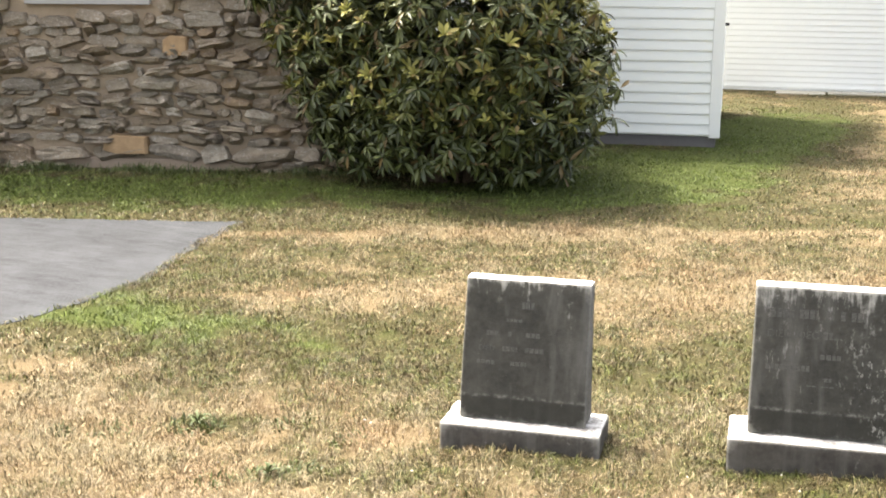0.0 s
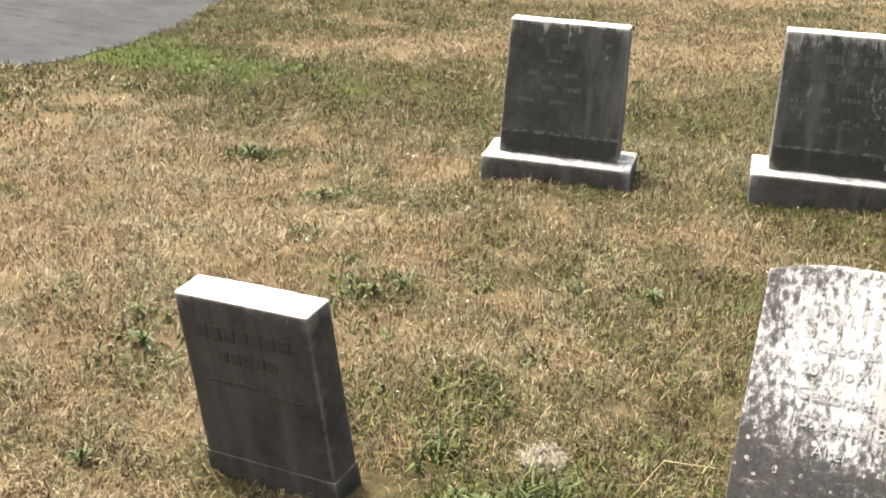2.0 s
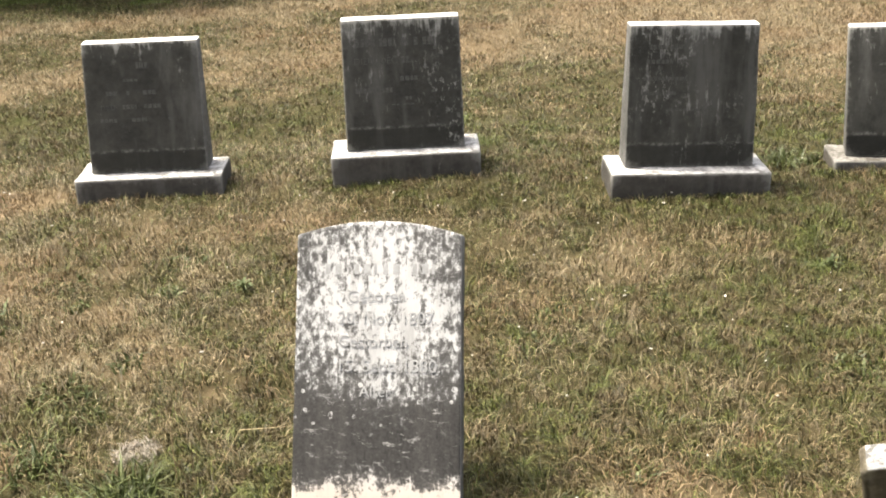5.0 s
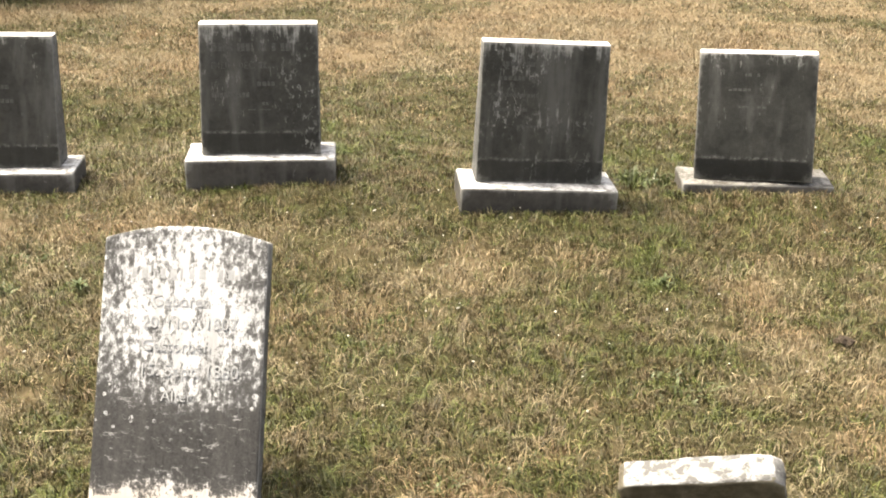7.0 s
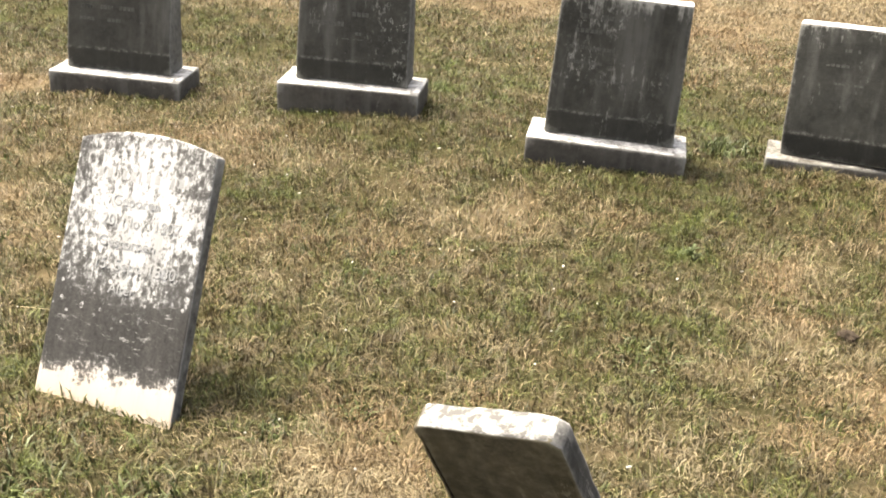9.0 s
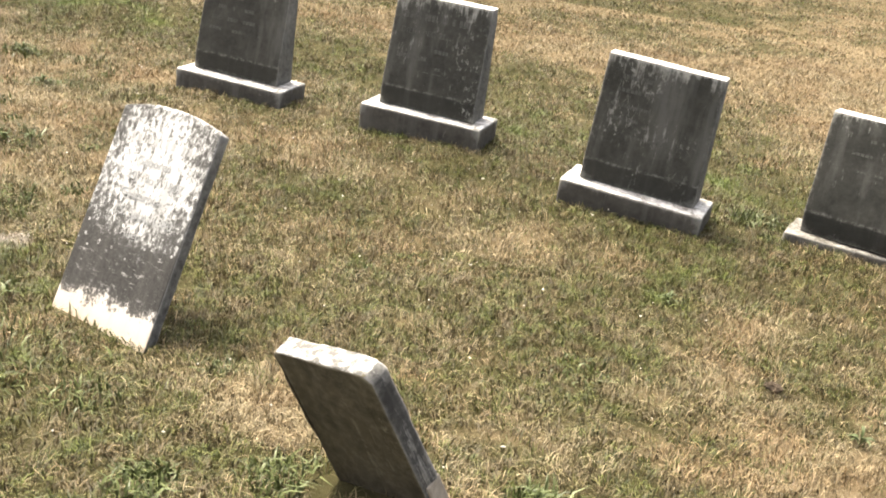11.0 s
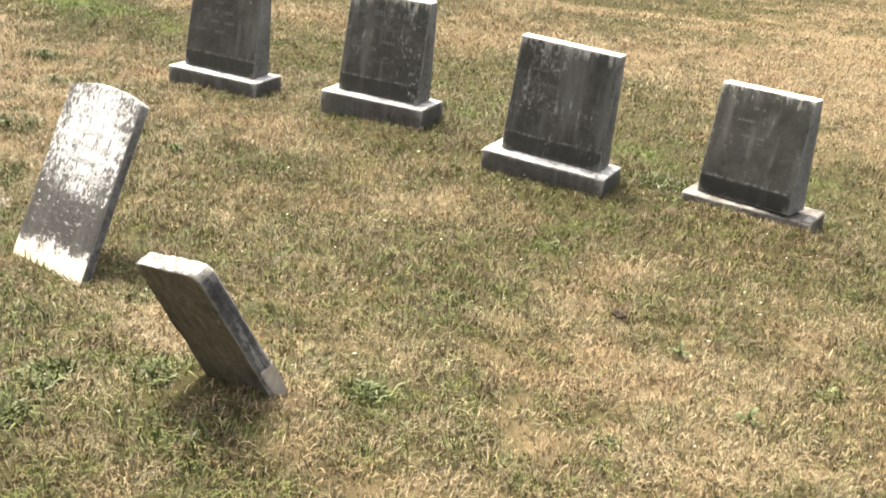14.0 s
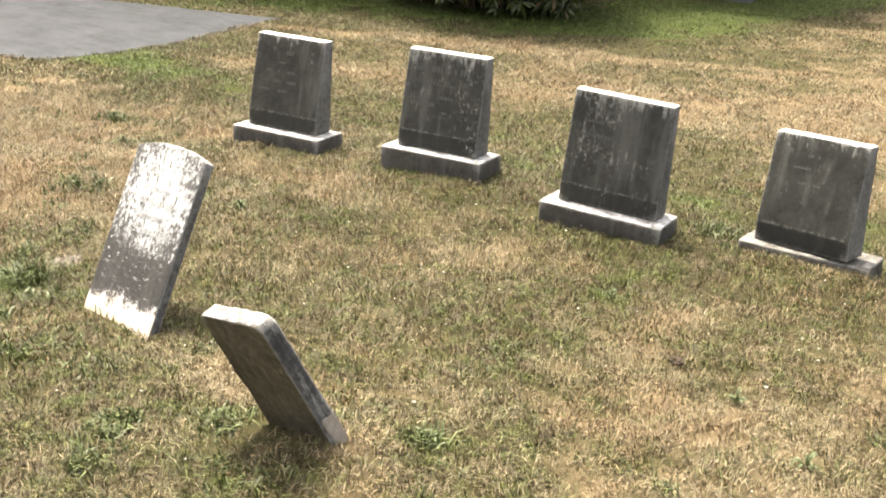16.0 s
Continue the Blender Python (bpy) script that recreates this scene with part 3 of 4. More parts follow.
slant_stone("slant_gravestone", (0.926, 4.129, 0.168), 11.5, (0.536, 0.222, 0.10), (0.424, 0.458, 0.058, 0.060, 0.138, 0.062), 0,
            "dark slant gravestone with pale lichen streaks under its top", 2.3, ROWS_B, 0.49, words=(("DIED", 0.033, 0.10, 0.63), ("DEC", 0.033, 0.315, 0.63)))
slant_stone("slant_gravestone", (1.922, 4.068, 0.142), 12.0, (0.550, 0.225, 0.10), (0.446, 0.482, 0.055, 0.070, 0.125, 0.062), 0,
            "large dark slant gravestone with white lichen flecks, on a base", 3.7, ROWS_C, 0.485, tip=(0, 2.4))
slant_stone("slant_gravestone", (2.690, 4.420, 0.085), 5.0, (0.548, 0.200, 0.06), (0.420, 0.448, 0.040, 0.026, 0.125, 0.058), -9.0,
            "streaked dark slant gravestone turned askew on a sunken base", 6.1, ROWS_D, 0.505, chipped=0.006, lean=-2.0, top_stone=M_SUNLIT_LICHEN_TOP, face=(0.040, 0.039, 0.033), foot=(0.075, 0.067, 0.055))


def frame_of(bl, tl, tr):
    """A pose whose x runs along a stone's top, whose z runs up its face, and whose y points into it."""
    bl, tl, tr = Vector(bl), Vector(tl), Vector(tr)
    x = (tr - tl).normalized()
    z = tl - bl
    z = (z - x * z.dot(x)).normalized()
    y = z.cross(x)
    return Matrix(((x.x, y.x, z.x, bl.x), (x.y, y.y, z.y, bl.y), (x.z, y.z, z.z, bl.z), (0, 0, 0, 1)))


def marble_tablet():
    w, h, rise, thick, sunk = 0.368, 0.598, 0.030, 0.040, 0.12
    m = frame_of((1.323, 2.189, 0.004), (1.308, 2.455, 0.541), (1.676, 2.458, 0.550))
    stone = thing("marble_gravestone", m, "white marble gravestone leaning back, mottled with black lichen", "gravestone")
    outline = [(-0.004, -sunk), (w + 0.004, -sunk)]
    for i in range(17):
        f = i / 16
        outline.append((w * (1 - f), h + rise * (1 - (2 * f - 1) ** 2)))
    bm = prism(outline, 0, thick)
    bmesh.ops.bevel(bm, geom=[e for e in bm.edges if e.calc_face_angle(0) > 0.5], offset=0.006, segments=2, affect="EDGES", profile=0.6)
    weather(bm, 0.0022, 7.0, 0.05)
    bm.normal_update()
    # Shade on sides and back is put into a darker crust colour.
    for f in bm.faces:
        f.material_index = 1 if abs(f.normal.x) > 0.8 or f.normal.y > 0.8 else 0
    part("tablet", bm, [M_MARBLE, grimy("marble_shaded_edge_crust", 8.0, (0.07, 0.066, 0.06), (0.5, 0.49, 0.46), 0.56)], stone, "", False)
    ink = plain("worn_lettering", (0.10, 0.096, 0.088), (0.66, 0.65, 0.62), 40)
    for i in range(13):
        if i not in (3, 9):
            part("name_bar", box(0.045 + i * 0.0215, 0.045 + i * 0.0215 + 0.006 + 0.008 * (i * 7 % 3) / 2, -0.0007, 0.004, 0.512, 0.534), ink, stone)
    for text, size, x, z in (("Geboren", 0.036, 0.115, 0.452), ("20. Nov. 1807.", 0.037, 0.095, 0.404), ("Gestorben", 0.036, 0.095, 0.354), ("15. Sept. 1880.", 0.039, 0.092, 0.300), ("Alter", 0.034, 0.145, 0.246)):
        lettering(text, size, stone, ink, x, z, -0.0004)


def dark_tablet():
    w, h, thick, sunk = 0.365, 0.492, 0.092, 0.10
    m = frame_of((0.118, 2.172, -0.14), (0.073, 2.112, 0.340), (0.434, 2.086, 0.369))
    stone = thing("dark_gravestone", m, "blackened square-topped gravestone with a pale top, tilted forward", "gravestone")
    bm = box(0, w, 0, thick, -sunk, h, bevel=0.008)
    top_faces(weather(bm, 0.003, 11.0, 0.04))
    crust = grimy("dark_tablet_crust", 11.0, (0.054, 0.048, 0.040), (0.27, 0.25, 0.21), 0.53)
    part("tablet", bm, [crust, M_SUNLIT_TOP], stone, "", True)
    bars = [(0.405, 0.05, 0.315, 0.034), (0.345, 0.10, 0.27, 0.026), (0.275, 0.06, 0.20, 0.010), (0.262, 0.22, 0.33, 0.010)]
    for z, x0, x1, t in bars:
        n = max(3, int((x1 - x0) / 0.034))
        for i in range(n):
            a = x0 + (x1 - x0) * i / n
            part("inscription_bar", box(a, a + (x1 - x0) / n * 0.72, -0.0022, 0.004, z - t / 2, z + t / 2, bevel=0.001), M_CUT, stone)
    part("foot_band", weather(box(-0.002, w + 0.002, -0.002, thick + 0.002, -sunk, 0.062, bevel=0.0018), 0.001, 19.0, 0.03), crust, stone, "slightly wider dark foot of the stone")


def leaning_tablet():
    w, h, thick, sunk = 0.275, 0.396, 0.056, 0.16
    m = frame_of((2.510, 1.978, 0.058), (2.429, 1.805, 0.405), (2.698, 1.784, 0.456))
    stone = thing("leaning_gravestone", m, "small grey gravestone pitched far forward, lichen on top", "gravestone")
    cut = 0.020
    outline = [(0, -sunk), (w, -sunk), (w, h - cut), (w - cut, h), (cut * 0.6, h), (0, h - cut * 0.6)]
    bm = prism(outline, 0, thick)
    bmesh.ops.bevel(bm, geom=[e for e in bm.edges if e.calc_face_angle(0) > 0.5], offset=0.008, segments=2, affect="EDGES", profile=0.6)
    weather(bm, 0.007, 13.0, 0.025)
    bm.normal_update()
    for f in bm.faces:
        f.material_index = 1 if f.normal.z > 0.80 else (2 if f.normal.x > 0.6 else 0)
    part("tablet", bm, [grimy("leaning_crust", 13.0, (0.078, 0.064, 0.042), (0.27, 0.24, 0.17), 0.48), M_SUNLIT_MOTTLED_TOP, grimy("leaning_sunlit_side_crust", 5.0, (0.055, 0.053, 0.050), (0.46, 0.44, 0.40), 0.42)], stone, "", True)
    part("foot", weather(box(w * 0.86, w + 0.003, thick * 0.2, thick + 0.003, -sunk, 0.048, bevel=0.006), 0.006, 17.0, 0.02), plain("broken_foot", (0.13, 0.105, 0.08), (0.44, 0.39, 0.32), 40), stone, "paler broken foot of the stone")


marble_tablet()
dark_tablet()
leaning_tablet()


# ---- stone church ----
def wall_frame():
    """Along the wall to its other end is +x, outwards is -y."""
    return Matrix.Translation(WALL_END) @ Matrix.Rotation(YAW_WALL, 4, "Z")


def stone_shape(seed):
    """One rough flat field stone, about one unit wide and high, its face at y = -1."""
    rng = random.Random(seed)
    n = 9
    ring = []
    for i in range(n):
        a = 2 * math.pi * i / n + rng.uniform(-0.18, 0.18)
        c, s = math.cos(a), math.sin(a)
        p = 4.4
        r = (abs(c) ** p + abs(s) ** p) ** (-1 / p) * rng.uniform(0.82, 1.08)
        ring.append((0.5 * r * c, 0.5 * r * s))
    bm = bmesh.new()
    layers = []
    for y, k in ((0.6, 1.0), (-0.6, 1.0), (-0.95, 0.90)):
        layers.append([bm.verts.new((x * k, y + (rng.uniform(-0.35, 0.35) if y < 0 else 0), z * k)) for x, z in ring])
    for a, b in zip(layers, layers[1:]):
        for i in range(n):
            j = (i + 1) % n
            bm.faces.new((a[i], a[j], b[j], b[i]))
    mid = bm.verts.new((rng.uniform(-0.15, 0.15), -1.05 + rng.uniform(-0.25, 0.2), rng.uniform(-0.1, 0.15)))
    last = layers[-1]
    for i in range(n):
        bm.faces.new((last[i], last[(i + 1) % n], mid))
    bmesh.ops.recalc_face_normals(bm, faces=bm.faces)
    me = bpy.data.meshes.new("stone")
    bm.to_mesh(me)
    bm.free()
    me.materials.append(M_FIELD)
    return me


def build_church():
    high, long, thick = 3.7, 9.0, 0.5
    m = wall_frame()
    church = thing("church", m, "old church of rough grey-brown fieldstone in mortar", "church")
    win0, win1, sill_z, win_top = -2.26, -1.46, 1.30, 3.0
    wall = part("wall", box(win1, 0, 0.0, thick, -0.2, high), M_MORTAR, church, "rubble wall of thin uneven fieldstones")
    for x0, x1, y0, y1, z0, z1 in ((-long, win0, 0, thick, -0.2, high), (win0, win1, 0, thick, -0.2, sill_z), (win0, win1, 0, thick, win_top, high),
                                   (-thick, 0, thick, 5.0, -0.2, high), (-long, -long + thick, thick, 5.0, -0.2, high)):
        part("wall", box(x0, x1, y0, y1, z0, z1), M_MORTAR, church)
    part("plinth", weather(box(-2.16, -0.64, -0.03, 0.0, -0.2, 0.078, bevel=0.012), 0.016, 5.0, 0.05), M_PLINTH, church, "reddish cement footing along the wall")
    roof = bmesh.new()
    ridge = high + 1.9
    for y0, z0, y1, z1 in ((-0.25, high - 0.1, 2.5, ridge), (2.5, ridge, 5.25, high - 0.1)):
        v = [roof.verts.new(c) for c in ((-long - 0.3, y0, z0), (0.3, y0, z0), (0.3, y1, z1), (-long - 0.3, y1, z1))]
        f = roof.faces.new(v)
    bmesh.ops.solidify(roof, geom=list(roof.faces), thickness=0.12)
    part("roof", roof, M_ROOF, church, "dark shingle roof")
    for side in (-0.001, -long + thick + 0.001):
        gable = bmesh.new()
        tri = [(0.05, high), (4.95, high), (2.5, ridge - 0.12)]
        a = [gable.verts.new((side, y, z)) for y, z in tri]
        b = [gable.verts.new((side - thick, y, z)) for y, z in tri]
        gable.faces.new(a), gable.faces.new(b[::-1])
        for i in range(3):
            gable.faces.new((a[(i + 1) % 3], a[i], b[i], b[(i + 1) % 3]))
        bmesh.ops.recalc_face_normals(gable, faces=gable.faces)
        part("gable", gable, M_MORTAR, church)
    win = part("window", box(win0 + 0.06, win1 - 0.06, 0.10, 0.115, sill_z + 0.06, win_top - 0.06), M_GLASS, church, "dark church window in a white frame")
    for x0, x1, z0, z1 in ((win0, win0 + 0.07, sill_z, win_top), (win1 - 0.07, win1, sill_z, win_top), (win0 + 0.07, win1 - 0.07, win_top - 0.07, win_top), (win0 + 0.07, win1 - 0.07, sill_z, sill_z + 0.08), ((win0 + win1) / 2 - 0.02, (win0 + win1) / 2 + 0.02, sill_z + 0.08, win_top - 0.07)):
        part("window_frame", box(x0, x1, 0.06, 0.14, z0, z1, bevel=0.004), M_TRIM, win, "white painted frame")
    part("window_sill", box(win0 - 0.02, win1 + 0.02, -0.03, 0.12, sill_z - 0.03, sill_z + 0.005, bevel=0.005), M_TRIM, win, "white painted sill")
    part("stone_ledge", box(win0 - 0.08, win1 + 0.08, -0.055, 0.02, sill_z - 0.075, sill_z - 0.031, bevel=0.008), M_SILL, church, "grey stone ledge under the window")

    # stones, course by course
    rng = random.Random(21)
    shapes = [stone_shape(s) for s in range(14)]
    near, far = [], []
    z = -0.05
    while z < high - 0.05:
        tall = rng.choice((0.045, 0.055, 0.065, 0.075, 0.085, 0.10, 0.125))
        x = -rng.uniform(0.0, 0.12)
        while x > -long:
            wide = rng.uniform(1.3, 3.9) * max(tall, 0.062)
            if rng.random() < 0.22:
                wide *= 0.55
            cx, cz = x - wide / 2, z + tall / 2 + rng.uniform(-0.014, 0.014)
            x -= wide + rng.uniform(0.0, 0.022)
            if win0 - 0.05 - wide / 2 < cx < win1 + 0.05 + wide / 2 and sill_z - 0.075 - tall / 2 < cz < win_top:
                continue
            if -2.13 < cx < -0.67 and cz < 0.030 + tall * 0.4:
                continue
            k = tall * rng.uniform(0.80, 1.32)
            entry = (cx, cz, wide * rng.uniform(0.92, 1.12), k, rng.choice((0.025, 0.04, 0.055, 0.07, 0.095)), rng.uniform(-12, 12), rng.randrange(14))
            (near if cx > -3.9 and cz < 1.45 and len(near) < 320 else far).append(entry)
        z += tall + rng.uniform(0.0, 0.012)
    for cx, cz, wide, tall, deep, turn, s in near:
        ob = new("stone", shapes[s])
        ob.parent = wall
        ob.matrix_local = pose(cx, 0, cz, rng.uniform(-30, 8), turn, rng.uniform(-8, 8)) @ Matrix.Diagonal((wide, deep, tall, 1))
    tawny = shapes[3].copy()
    for v in tawny.vertices:
        if v.index > 8:
            v.co.y = (-0.8 if v.index < 18 else -1.0) - 0.05 * math.sin(9 * v.co.x + 5 * v.co.z)
            v.co.z = max(-0.43, min(0.43, v.co.z * 1.12))
    tawny.materials.clear()
    tawny.materials.append(plain("tawny_stone", (0.30, 0.19, 0.10), (0.60, 0.42, 0.24), 18, 0.9, 0.15, 0.9, 0.02))
    for x, z, w, h in ((-1.62, 0.185, 0.37, 0.16), (-1.20, 0.93, 0.20, 0.17)):
        ob = new("stone", tawny)
        ob.parent = wall
        ob.matrix_local = pose(x, 0, z, 0, 1, 0) @ Matrix.Diagonal((w, 0.085, h, 1))
    co, faces = [], []
    for cx, cz, wide, tall, deep, turn, s in far:
        mm = pose(cx, 0, cz, 0, turn, 0) @ Matrix.Diagonal((wide, deep, tall, 1))
        b = len(co)
        co += [tuple(mm @ v.co) for v in shapes[s].vertices]
        faces += [[b + i for i in p.vertices] for p in shapes[s].polygons]
    me = bpy.data.meshes.new("stones")
    me.from_pydata(co, [], faces)
    me.materials.append(M_FIELD_MASS)
    rest = new("stones", me)
    rest.parent = wall
    rest["kind"] = "stuff"


# ---- white clapboard annex and garage ----
def board_mesh(name, length, step, material, lip=0.015):
    """One lapped board: its foot stands proud, its head tucks under the next one."""
    bm = bmesh.new()
    prof = [(0.0, 0.0), (-lip, 0.0), (-lip - 0.001, 0.010), (-0.003, step + 0.006), (0.0, step + 0.006)]
    a = [bm.verts.new((0, y, z)) for y, z in prof]
    b = [bm.verts.new((-length, y, z)) for y, z in prof]
    bm.faces.new(a), bm.faces.new(b[::-1])
    for i in range(5):
        bm.faces.new((a[(i + 1) % 5], a[i], b[i], b[(i + 1) % 5]))
    bmesh.ops.recalc_face_normals(bm, faces=bm.faces)
    me = bpy.data.meshes.new(name)
    bm.to_mesh(me)
    bm.free()
    me.materials.append(material)
    return me


def build_annex():
    m = Matrix.Translation(HOUSE_CORNER) @ Matrix.Rotation(YAW_HOUSE, 4, "Z")
    long, deep, high, step, foot = 3.2, 2.6, 2.35, 0.0885, 0.09
    house = thing("annex", m, "low annex with white lapped siding on a dark footing", "building")
    part("footing", box(-long, -0.03, 0.03, deep, -0.3, foot, bevel=0.006), M_CONCRETE, house, "dark concrete footing")
    wall = part("wall", box(-long, -0.02, 0.02, deep, foot, high), M_SIDING, house)
    me = board_mesh("board", long - 0.10, step, M_SIDING, 0.011)
    side = board_mesh("board", deep - 0.12, step, M_SIDING)
    for i in range(int((high - foot) / step)):
        ob = new("board", me)
        ob.parent = wall
        ob.matrix_local = pose(-0.085, 0.016, foot + 0.01 + i * step)
        ob = new("board", side)
        ob.parent = wall
        ob.matrix_local = pose(-0.016, 0.10 + deep - 0.12, foot + 0.01 + i * step, 0, 0, 90) @ Matrix.Translation((0, 0, 0))
    part("corner_trim", box(-0.085, 0.006, -0.008, 0.016, foot - 0.01, high, bevel=0.003), M_TRIM, house, "white corner board")
    part("corner_trim", box(-0.016, 0.006, 0.0165, 0.10, foot - 0.01, high, bevel=0.003), M_TRIM, house, "white corner board")
    part("hook", box(0.006, 0.04, 0.03, 0.05, 1.02, 1.045, bevel=0.004), M_IRON, house, "small dark iron hook")
    roof = bmesh.new()
    v = [roof.verts.new(c) for c in ((-long, -0.2, high), (0.2, -0.2, high), (0.2, deep + 0.2, high + 0.6), (-long, deep + 0.2, high + 0.6))]
    roof.faces.new(v)
    bmesh.ops.solidify(roof, geom=list(roof.faces), thickness=0.1)
    part("roof", roof, M_ROOF, house)


def build_garage():
    c = Vector((-2.6, 15.78, 0))
    m = Matrix.Translation(c) @ Matrix.Rotation(radians(10), 4, "Z")
    long, deep, high, step = 7.0, 5.0, 2.7, 0.067
    g = thing("garage", m, "white garage with fine horizontal ribbed siding", "garage")
    wall = part("wall", box(0, long, 0.0, deep, -0.2, high), M_GARAGE, g)
    me = board_mesh("board", long, step, M_GARAGE, 0.008)
    for i in range(int((high - 0.03) / step)):
        ob = new("board", me)
        ob.parent = wall
        ob.matrix_local = pose(long, -0.001, 0.03 + i * step)
    rng = random.Random(8)
    x = 0.0
    while x < long:
        w = rng.uniform(0.5, 1.2)
        if rng.random() < 0.7:
            slab = part("apron_slab", weather(box(x, x + w, -0.22 - rng.uniform(0, 0.12), -0.014, -0.1, rng.uniform(0.004, 0.022), bevel=0.008), 0.006, x, 0.12), M_PALE_CONCRETE, g, "broken pale concrete edging")
        x += w + 0.03
    roof = bmesh.new()
    v = [roof.verts.new(q) for q in ((-0.2, -0.25, high), (long + 0.2, -0.25, high), (long + 0.2, deep, high + 1.0), (-0.2, deep, high + 1.0))]
    roof.faces.new(v)
    bmesh.ops.solidify(roof, geom=list(roof.faces), thickness=0.1)
    part("roof", roof, M_ROOF, g)


# ---- rhododendron ----
def whorl(rng, leaves, young_lit):
    """Points and faces of a ring of drooping oblong leaves round a shoot that points to +z."""
    co, faces, tone = [], [], []
    for i in range(leaves):
        a = 2 * math.pi * i / leaves + rng.uniform(-0.25, 0.25)
        length, wide = rng.uniform(0.080, 0.140), rng.uniform(0.024, 0.036)
        up = rng.uniform(-0.95, 0.45) if young_lit < 0.3 else rng.uniform(0.2, 1.15)
        d = Vector((math.cos(a) * math.cos(up), math.sin(a) * math.cos(up), math.sin(up)))
        s = Vector((-math.sin(a), math.cos(a), 0))
        n = s.cross(d) * -1
        b = len(co)
        for f, k, drop in ((0.06, 0.12, 0), (0.35, 0.85, 0.004), (0.65, 1.0, -0.004), (1.0, 0.06, -0.026)):
            p = d * length * f + Vector((0, 0, drop))
            co += [p - s * wide * k / 2 + n * 0.004, p - n * 0.002, p + s * wide * k / 2 + n * 0.004]
            tone += [young_lit] * 3
        for r in range(3):
            for q in range(2):
                o = b + r * 3 + q
                faces.append((o, o + 1, o + 4, o + 3))
    return co, faces, tone


def leaf_mesh(name, co, faces, tone):
    me = bpy.data.meshes.new(name)
    me.from_pydata([tuple(c) for c in co], [], faces)
    a = me.attributes.new("young_lit", "FLOAT", "POINT")
    a.data.foreach_set("value", tone)
    me.materials.append(M_LEAF)
    me.polygons.foreach_set("use_smooth", [True] * len(me.polygons))
    return me


def build_bush():
    rng = random.Random(12)
    cx, cy = -2.22, 8.76
    bush = thing("rhododendron_bush", pose(cx, cy, 0, 0, 0, 18), "large dense dark-green rhododendron bush with pale new and sunlit-toned leaves", "bush")
    for i in range(26):
        bm = bmesh.new()
        a = rng.uniform(0, 2 * math.pi)
        foot = Vector((math.cos(a) * 0.16, math.sin(a) * 0.14, -0.05))
        tip = Vector((math.cos(a) * rng.uniform(0.3, 1.0), math.sin(a) * rng.uniform(0.2, 0.75), rng.uniform(0.5, 1.9)))
        last, lr = foot, rng.uniform(0.02, 0.035)
        for k in range(1, 6):
            p = foot.lerp(tip, k / 5) + Vector((rng.uniform(-0.05, 0.05), rng.uniform(-0.05, 0.05), 0.06 * math.sin(k)))
            way = (p - last)
            q = way.to_track_quat("Z", "Y").to_matrix().to_4x4()
            bmesh.ops.create_cone(bm, segments=6, radius1=lr, radius2=lr * 0.78, depth=way.length * 1.05, cap_ends=True, matrix=Matrix.Translation((p + last) / 2) @ q)
            last, lr = p, lr * 0.78
        part("stem", bm, M_BARK, bush, "bent brown woody stem")
    lumps = []
    for i in range(46):
        a, e = rng.uniform(0, 2 * math.pi), rng.uniform(-0.35, 1.0)
        lumps.append((Vector((math.cos(a) * math.cos(e), math.sin(a) * math.cos(e), math.sin(e))), rng.uniform(-0.20, 0.19)))

    def radius(d):
        r = 1.0
        for axis, h in lumps:
            r += h * math.exp(-((1 - d.dot(axis)) / 0.06))
        return r

    shapes = []
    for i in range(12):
        young_lit = (0.9, 0.6, 0.35, 0.2)[i] if i < 4 else 0.0
        shapes.append(whorl(rng, rng.randint(7, 11), young_lit))
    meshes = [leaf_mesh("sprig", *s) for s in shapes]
    single, co, faces, tone = 0, [], [], []
    golden = math.pi * (3 - math.sqrt(5))
    count = 3600
    for i in range(count):
        zf = 1 - 1.72 * (i + 0.5) / count
        a = i * golden + rng.uniform(-0.2, 0.2)
        h = math.sqrt(max(0, 1 - zf * zf))
        d = Vector((math.cos(a) * h, math.sin(a) * h, zf))
        deep = 1.0 if i % 5 < 3 else rng.uniform(0.5, 0.88)
        r = radius(d) * deep * rng.uniform(0.83, 1.09)
        p = Vector((d.x * 1.10, d.y * 0.86, 0.98 + d.z * 1.18)) * 1.0
        p = Vector((p.x * r, p.y * r, 0.98 + (p.z - 0.98) * r))
        if p.z < 0.07:
            p.z = rng.uniform(0.07, 0.25)
        out = Vector((d.x * 0.7 + rng.uniform(-0.35, 0.35), d.y * 0.8 + rng.uniform(-0.35, 0.35), d.z * 0.5 + 0.85)).normalized()
        mm = Matrix.Translation(p) @ out.to_track_quat("Z", "Y").to_matrix().to_4x4() @ Matrix.Rotation(rng.uniform(0, 6.28), 4, "Z") @ Matrix.Scale(rng.uniform(0.62, 1.0), 4)
        # Pale leaves gather at upper right: sunlight put into the leaf colour.
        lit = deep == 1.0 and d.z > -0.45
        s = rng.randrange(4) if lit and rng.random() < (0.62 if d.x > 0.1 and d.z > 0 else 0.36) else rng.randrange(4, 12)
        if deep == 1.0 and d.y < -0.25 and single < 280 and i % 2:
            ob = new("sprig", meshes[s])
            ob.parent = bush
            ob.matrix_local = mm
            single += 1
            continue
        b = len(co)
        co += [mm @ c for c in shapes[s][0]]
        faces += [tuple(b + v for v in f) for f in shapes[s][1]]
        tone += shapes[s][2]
    crown = new("crown", leaf_mesh("crown", co, faces, tone))
    crown.parent = bush
    crown["label"] = "dense crown of leathery oblong leaves"
    crown["kind"] = "stuff"


build_annex()
build_garage()
build_bush()
